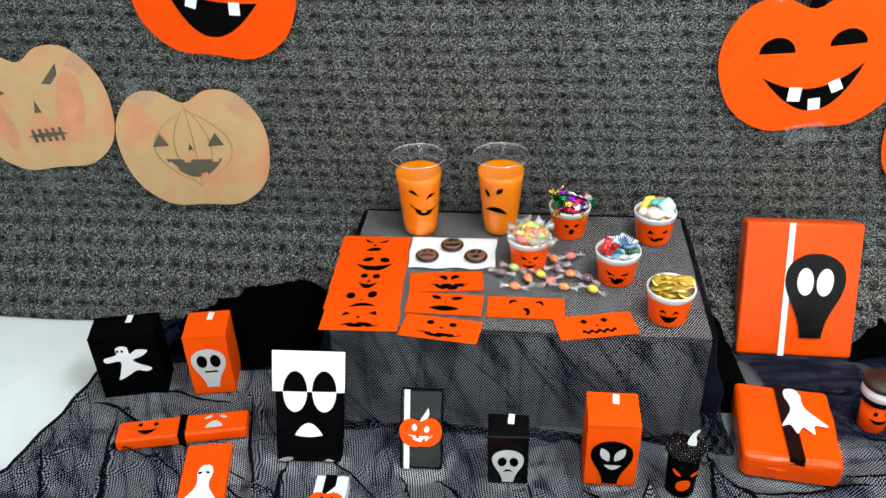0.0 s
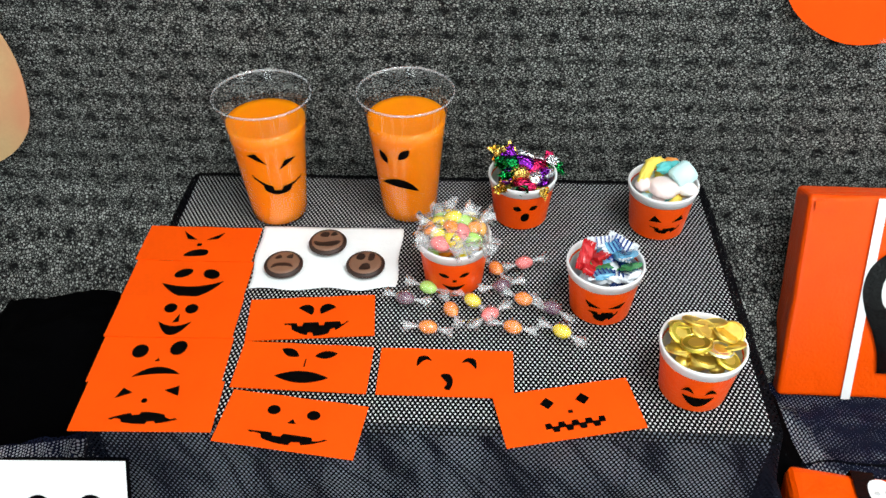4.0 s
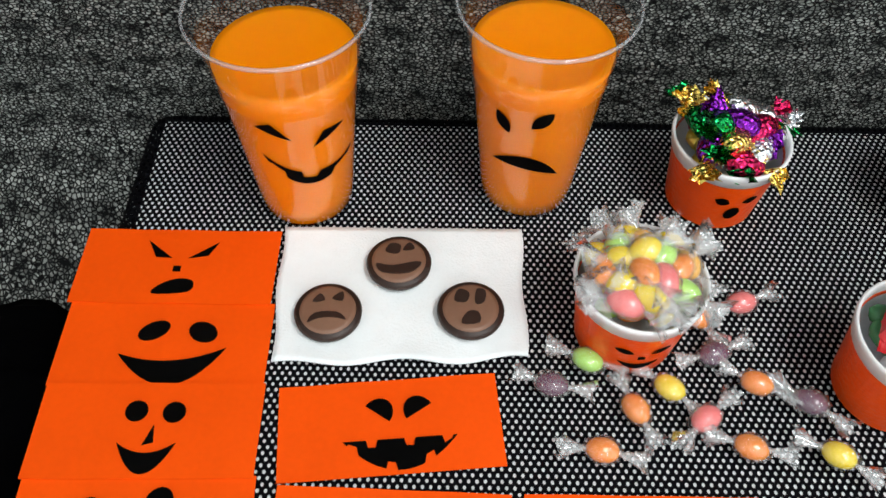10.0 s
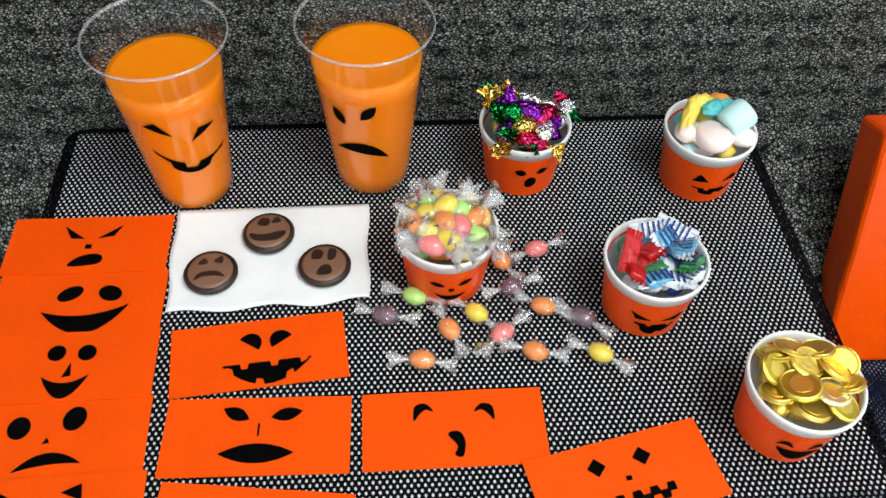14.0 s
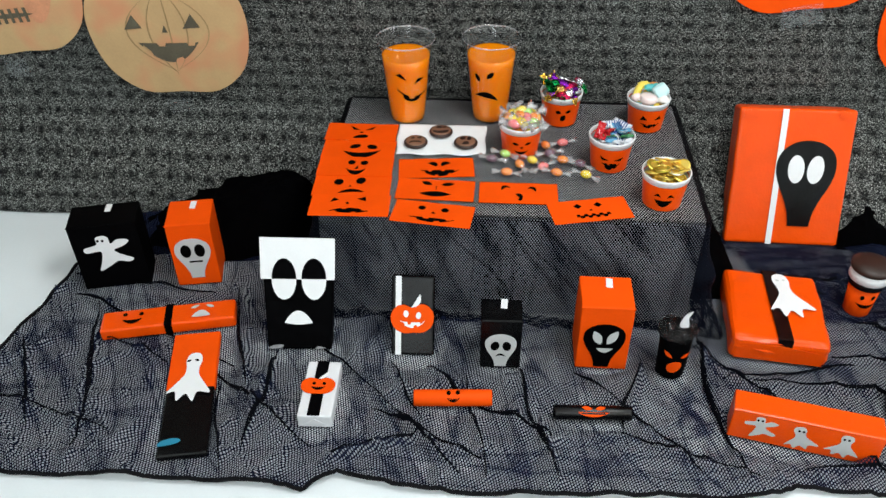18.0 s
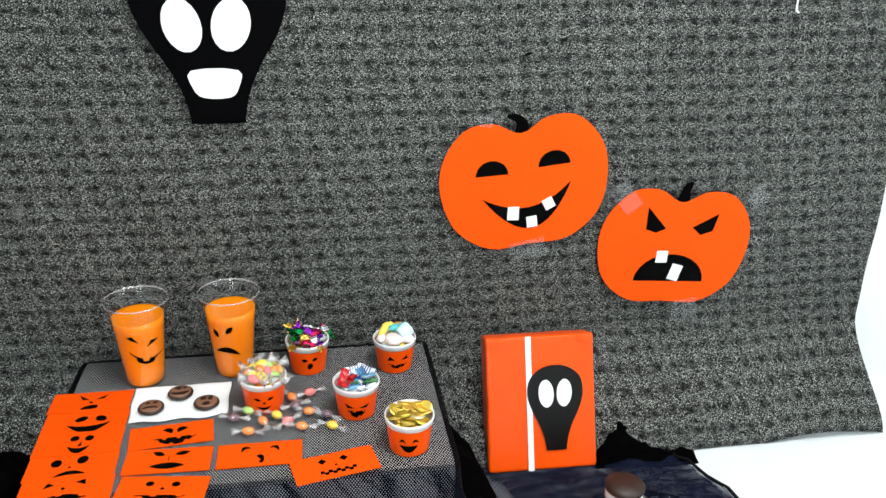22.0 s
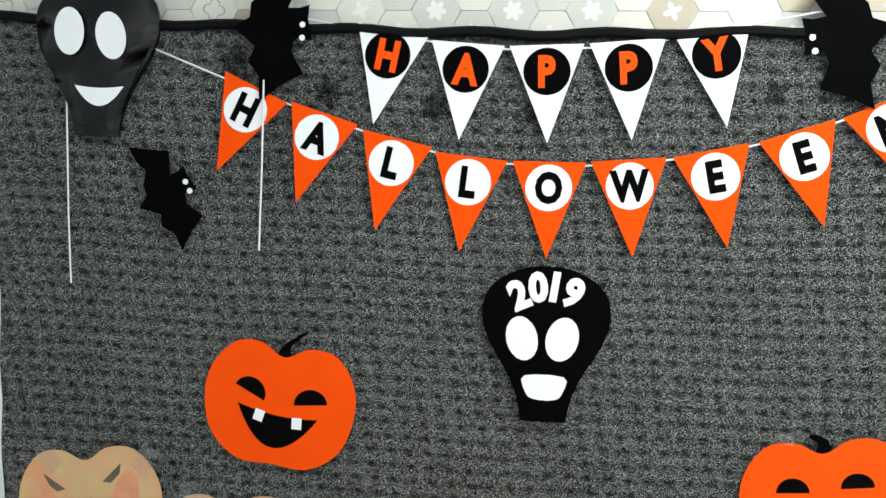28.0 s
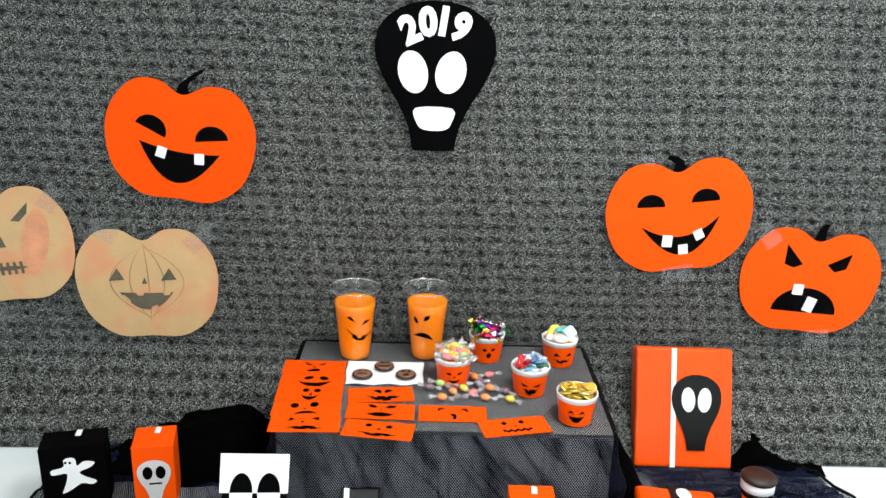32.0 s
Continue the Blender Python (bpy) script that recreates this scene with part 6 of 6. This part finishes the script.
# chocolate bar with a ghost
t = thing("gift_bar", pose(-0.566, -0.799, G, 0, 0, 11.3), "flat bar wrapped half orange, half glossy black, with ghost", "gift bar", "wrapped bars")
part("sleeve", soft_box(0.096, 0.158, 0.018, 0.004, 18.0, 0.0015), M_orange, t, "orange paper sleeve", m=pose(0, 0.082, 0))
part("wrapper", soft_box(0.094, 0.168, 0.015, 0.004, 19.0, 0.003), M_black_gloss, t, "glossy black bar wrapper", m=pose(0, -0.078, 0))
part("blue_print", slab_bm(placed(curved([(-0.020, -0.006), (0.010, -0.004), (0.022, 0.004), (0.008, 0.010), (-0.014, 0.006)], 4)), 0.0005, 0.0172), M_blue, t, "blue printed shape", m=pose(-0.026, -0.133, 0))
TOPF = pose(0, 0, 0.0196)
sticker("ghost", placed([(a * 0.64, b) for a, b in curved(SHEET_GHOST, 4)], 0.0, 0.026, -3, 0.070), M_white, t, TOPF, 1)
for px in (-0.008, 0.008):
    sticker("eye", placed(almond(0.005, 0.0028), px, 0.074, 25 if px < 0 else -25), M_ink, t, TOPF, 2)


def roll(x0, y0, x1, y1, r, material, label, features, ink):
    dx, dy = x1 - x0, y1 - y0
    n = math.hypot(dx, dy)
    t = thing("paper_roll", pose((x0 + x1) / 2, (y0 + y1) / 2, G + r, 0, 0, math.degrees(math.atan2(dy, dx))), label, "paper roll", "rolled sweets")
    prof = [(0, -n / 2 + 0.004), (r * 0.75, -n / 2 + 0.003), (r * 0.93, -n / 2), (r, -n / 2 + 0.003), (r, n / 2 - 0.003), (r * 0.93, n / 2), (r * 0.75, n / 2 - 0.003), (0, n / 2 - 0.004)]
    part("tube", lathe_bm(prof, 28), material, t, smooth=True, m=pose(0, 0, 0, 0, 90, 0))
    part("seam", sheet_bm(lambda u, v: (-n / 2 + 0.004 + (n - 0.008) * u, (r + 0.0008) * math.cos(radians(130 + 14 * v)), (r + 0.0008) * math.sin(radians(130 + 14 * v))), 4, 3), material, t, "glued paper seam")
    for nm, pts in features:
        bm = slab_bm(pts, 0.0004, 0)
        for v in bm.verts:
            q = r + 0.0006 + v.co.z
            v.co = Vector((v.co.x, -q * math.sin(radians(35) - v.co.y / r), q * math.cos(radians(35) - v.co.y / r)))
        part(nm, bm, ink, t)


roll(-0.1185, -0.7955, 0.0355, -0.786, 0.0165, M_orange, "orange paper roll with a small smiling face", [("eye", placed(ell(0.0042, 0.005, 12), -0.008, 0.008)), ("eye", placed(ell(0.0042, 0.005, 12), 0.010, 0.009)), ("mouth", placed(crescent(0.013, 0.009, 0.002), 0.001, -0.002))], M_ink)
roll(0.155, -0.813, 0.305, -0.808, 0.0145, M_black_gloss, "glossy black paper roll with an orange face", [("eye", placed(almond(0.010, 0.004), -0.012, 0.007, -10)), ("eye", placed(almond(0.010, 0.004), 0.014, 0.007, 10)), ("mouth", placed(crescent(0.030, 0.009, 0.0), 0.0, -0.001))], M_orange)

# paper bag with a big face
t = thing("paper_bag", pose(-0.375, -0.660, G, 0, 0, 2.5) @ pose(0, 0, 0, -27, 0, 0), "black paper bag with folded white top and sad face", "paper bag")
bm = box_bm(0.150, 0.034, 0.236, 0.004)
bmesh.ops.subdivide_edges(bm, edges=[e for e in bm.edges if e.calc_length() > 0.02], cuts=6, use_grid_fill=True)
for v in bm.verts:
    k = v.co.z / 0.236
    v.co.x *= 0.90 + 0.13 * k
    v.co.y = v.co.y * (1.15 - 0.75 * k) + 0.019 + 0.002 * noise.noise(v.co * 25)
part("body", bm, M_black, t)
for s in (-1, 1):
    part("foot_fold", slab_bm(curved([(0, 0), (0.034, 0.002), (0.040, 0.012), (0.016, 0.010)], 3), 0.002), M_rough_grey, t, "creased grey paper corner", m=pose(s * 0.034 if s > 0 else -0.066, -0.004, 0.002, 50, 0, s * 8) @ Matrix.Scale(0.8, 4))
F = pose(0, -0.0040, 0, 90, 0, 0)
bagm = pose(0, 0.0015, 0, 90, 0, 0) @ pose(0, 0, 0, -2.6, 0, 0)
sticker("top_flap", [(-0.0785, 0.152), (0.0775, 0.150), (0.0790, 0.238), (-0.0790, 0.240)], M_white, t, bagm, 3, "folded white paper top", 0.0015)
for px, r in ((-0.029, 2), (0.034, -4)):
    up = [(a, b) for a, b in ell(0.026, 0.044, 28) if b >= -0.001]
    dn = [(a, b) for a, b in ell(0.026, 0.044, 28) if b <= 0.001]
    sticker("eye_top", placed(up, px, 0.152), M_black, t, bagm, 6)
    sticker("eye", placed(dn, px, 0.152), M_white, t, bagm, 6)
sticker("mouth", placed(crescent(0.030, -0.026, 0.004), 0.0, 0.058), M_white, t, bagm, 4)

# small black bottle with cellophane
t = thing("wrapped_bottle", pose(0.398, -0.672, G), "small black paper-wrapped bottle with clear film ruff and orange face", "bottle")
RB = lambda z: 0.0285 + 0.004 * z / 0.1
part("body", lathe_bm([(0, 0), (0.027, 0), (0.0285, 0.002), (0.0325, 0.100), (0.028, 0.104), (0.0, 0.104)], 36), M_black, t, smooth=True)
bm = lathe_bm([(0.020, 0.100), (0.033, 0.104), (0.040, 0.116), (0.037, 0.125), (0.028, 0.121), (0.016, 0.130), (0.010, 0.138)], 30)
for v in bm.verts:
    v.co += 0.006 * Vector((noise.noise(v.co * 60), noise.noise(v.co * 60 + Vector((3, 0, 0))), noise.noise(v.co * 60 + Vector((0, 4, 0)))))
part("film_ruff", bm, M_ruff, t, "crumpled clear film")
bm = lathe_bm([(0.020, 0.100), (0.030, 0.106), (0.040, 0.116), (0.026, 0.118), (0.0, 0.122)], 20)
for v in bm.verts:
    v.co += 0.007 * Vector((noise.noise(v.co * 50), noise.noise(v.co * 50 + Vector((3, 0, 0))), noise.noise(v.co * 50 + Vector((0, 4, 0)))))
part("neck_paper", bm, M_black, t, "crumpled black paper")
part("tip", slab_bm(curved([(-0.008, 0), (0.009, 0.002), (0.006, 0.022), (0.012, 0.038), (-0.002, 0.024)], 3), 0.003), M_silver, t, "silver paper tip", m=pose(0.010, 0.0, 0.122, 80, 0, -12))
for nm, pts in (("eye", placed(almond(0.011, 0.0045), -0.017, 0.070, -38)), ("eye", placed(almond(0.011, 0.005), 0.019, 0.068, 12)), ("mouth", placed(ell(0.013, 0.017, 18), -0.001, 0.038, -30))):
    cutout(nm, pts, M_orange, t, 0.0010, 0.0005, wrap=RB)

# dessert cup with a biscuit lid
t = thing("dessert_cup", pose(0.837, -0.463, G), "orange paper cup with cream band and dark biscuit lid", "dessert cup")
RD = lambda z: 0.0275 + 0.006 * z / 0.08
part("cup", lathe_bm([(0, 0), (0.0265, 0), (0.0275, 0.001), (0.0335, 0.080), (0, 0.080)], 36), M_orange, t, smooth=True)
part("dark_ring", lathe_bm([(0.033, 0.078), (0.037, 0.080), (0.0385, 0.092), (0.037, 0.094), (0, 0.094)], 36), M_black_gloss, t, "glossy dark ring", smooth=True)
part("cream", lathe_bm([(0.036, 0.093), (0.0405, 0.096), (0.0405, 0.116), (0.036, 0.119), (0, 0.119)], 36), M_white, t, "white cream band", smooth=True)
part("lid", lathe_bm([(0.037, 0.118), (0.0425, 0.121), (0.0425, 0.129), (0.036, 0.134), (0.018, 0.138), (0, 0.139)], 36), M_choc, t, "dark biscuit lid", smooth=True)
for nm, pts in (("eye", placed(ell(0.0042, 0.006, 12), -0.012, 0.060)), ("eye", placed(ell(0.0042, 0.006, 12), 0.010, 0.061)), ("mouth", placed(crescent(0.020, 0.012, 0.002), 0, 0.042))):
    cutout(nm, pts, M_ink, t, 0.0010, 0.0005, wrap=RD)
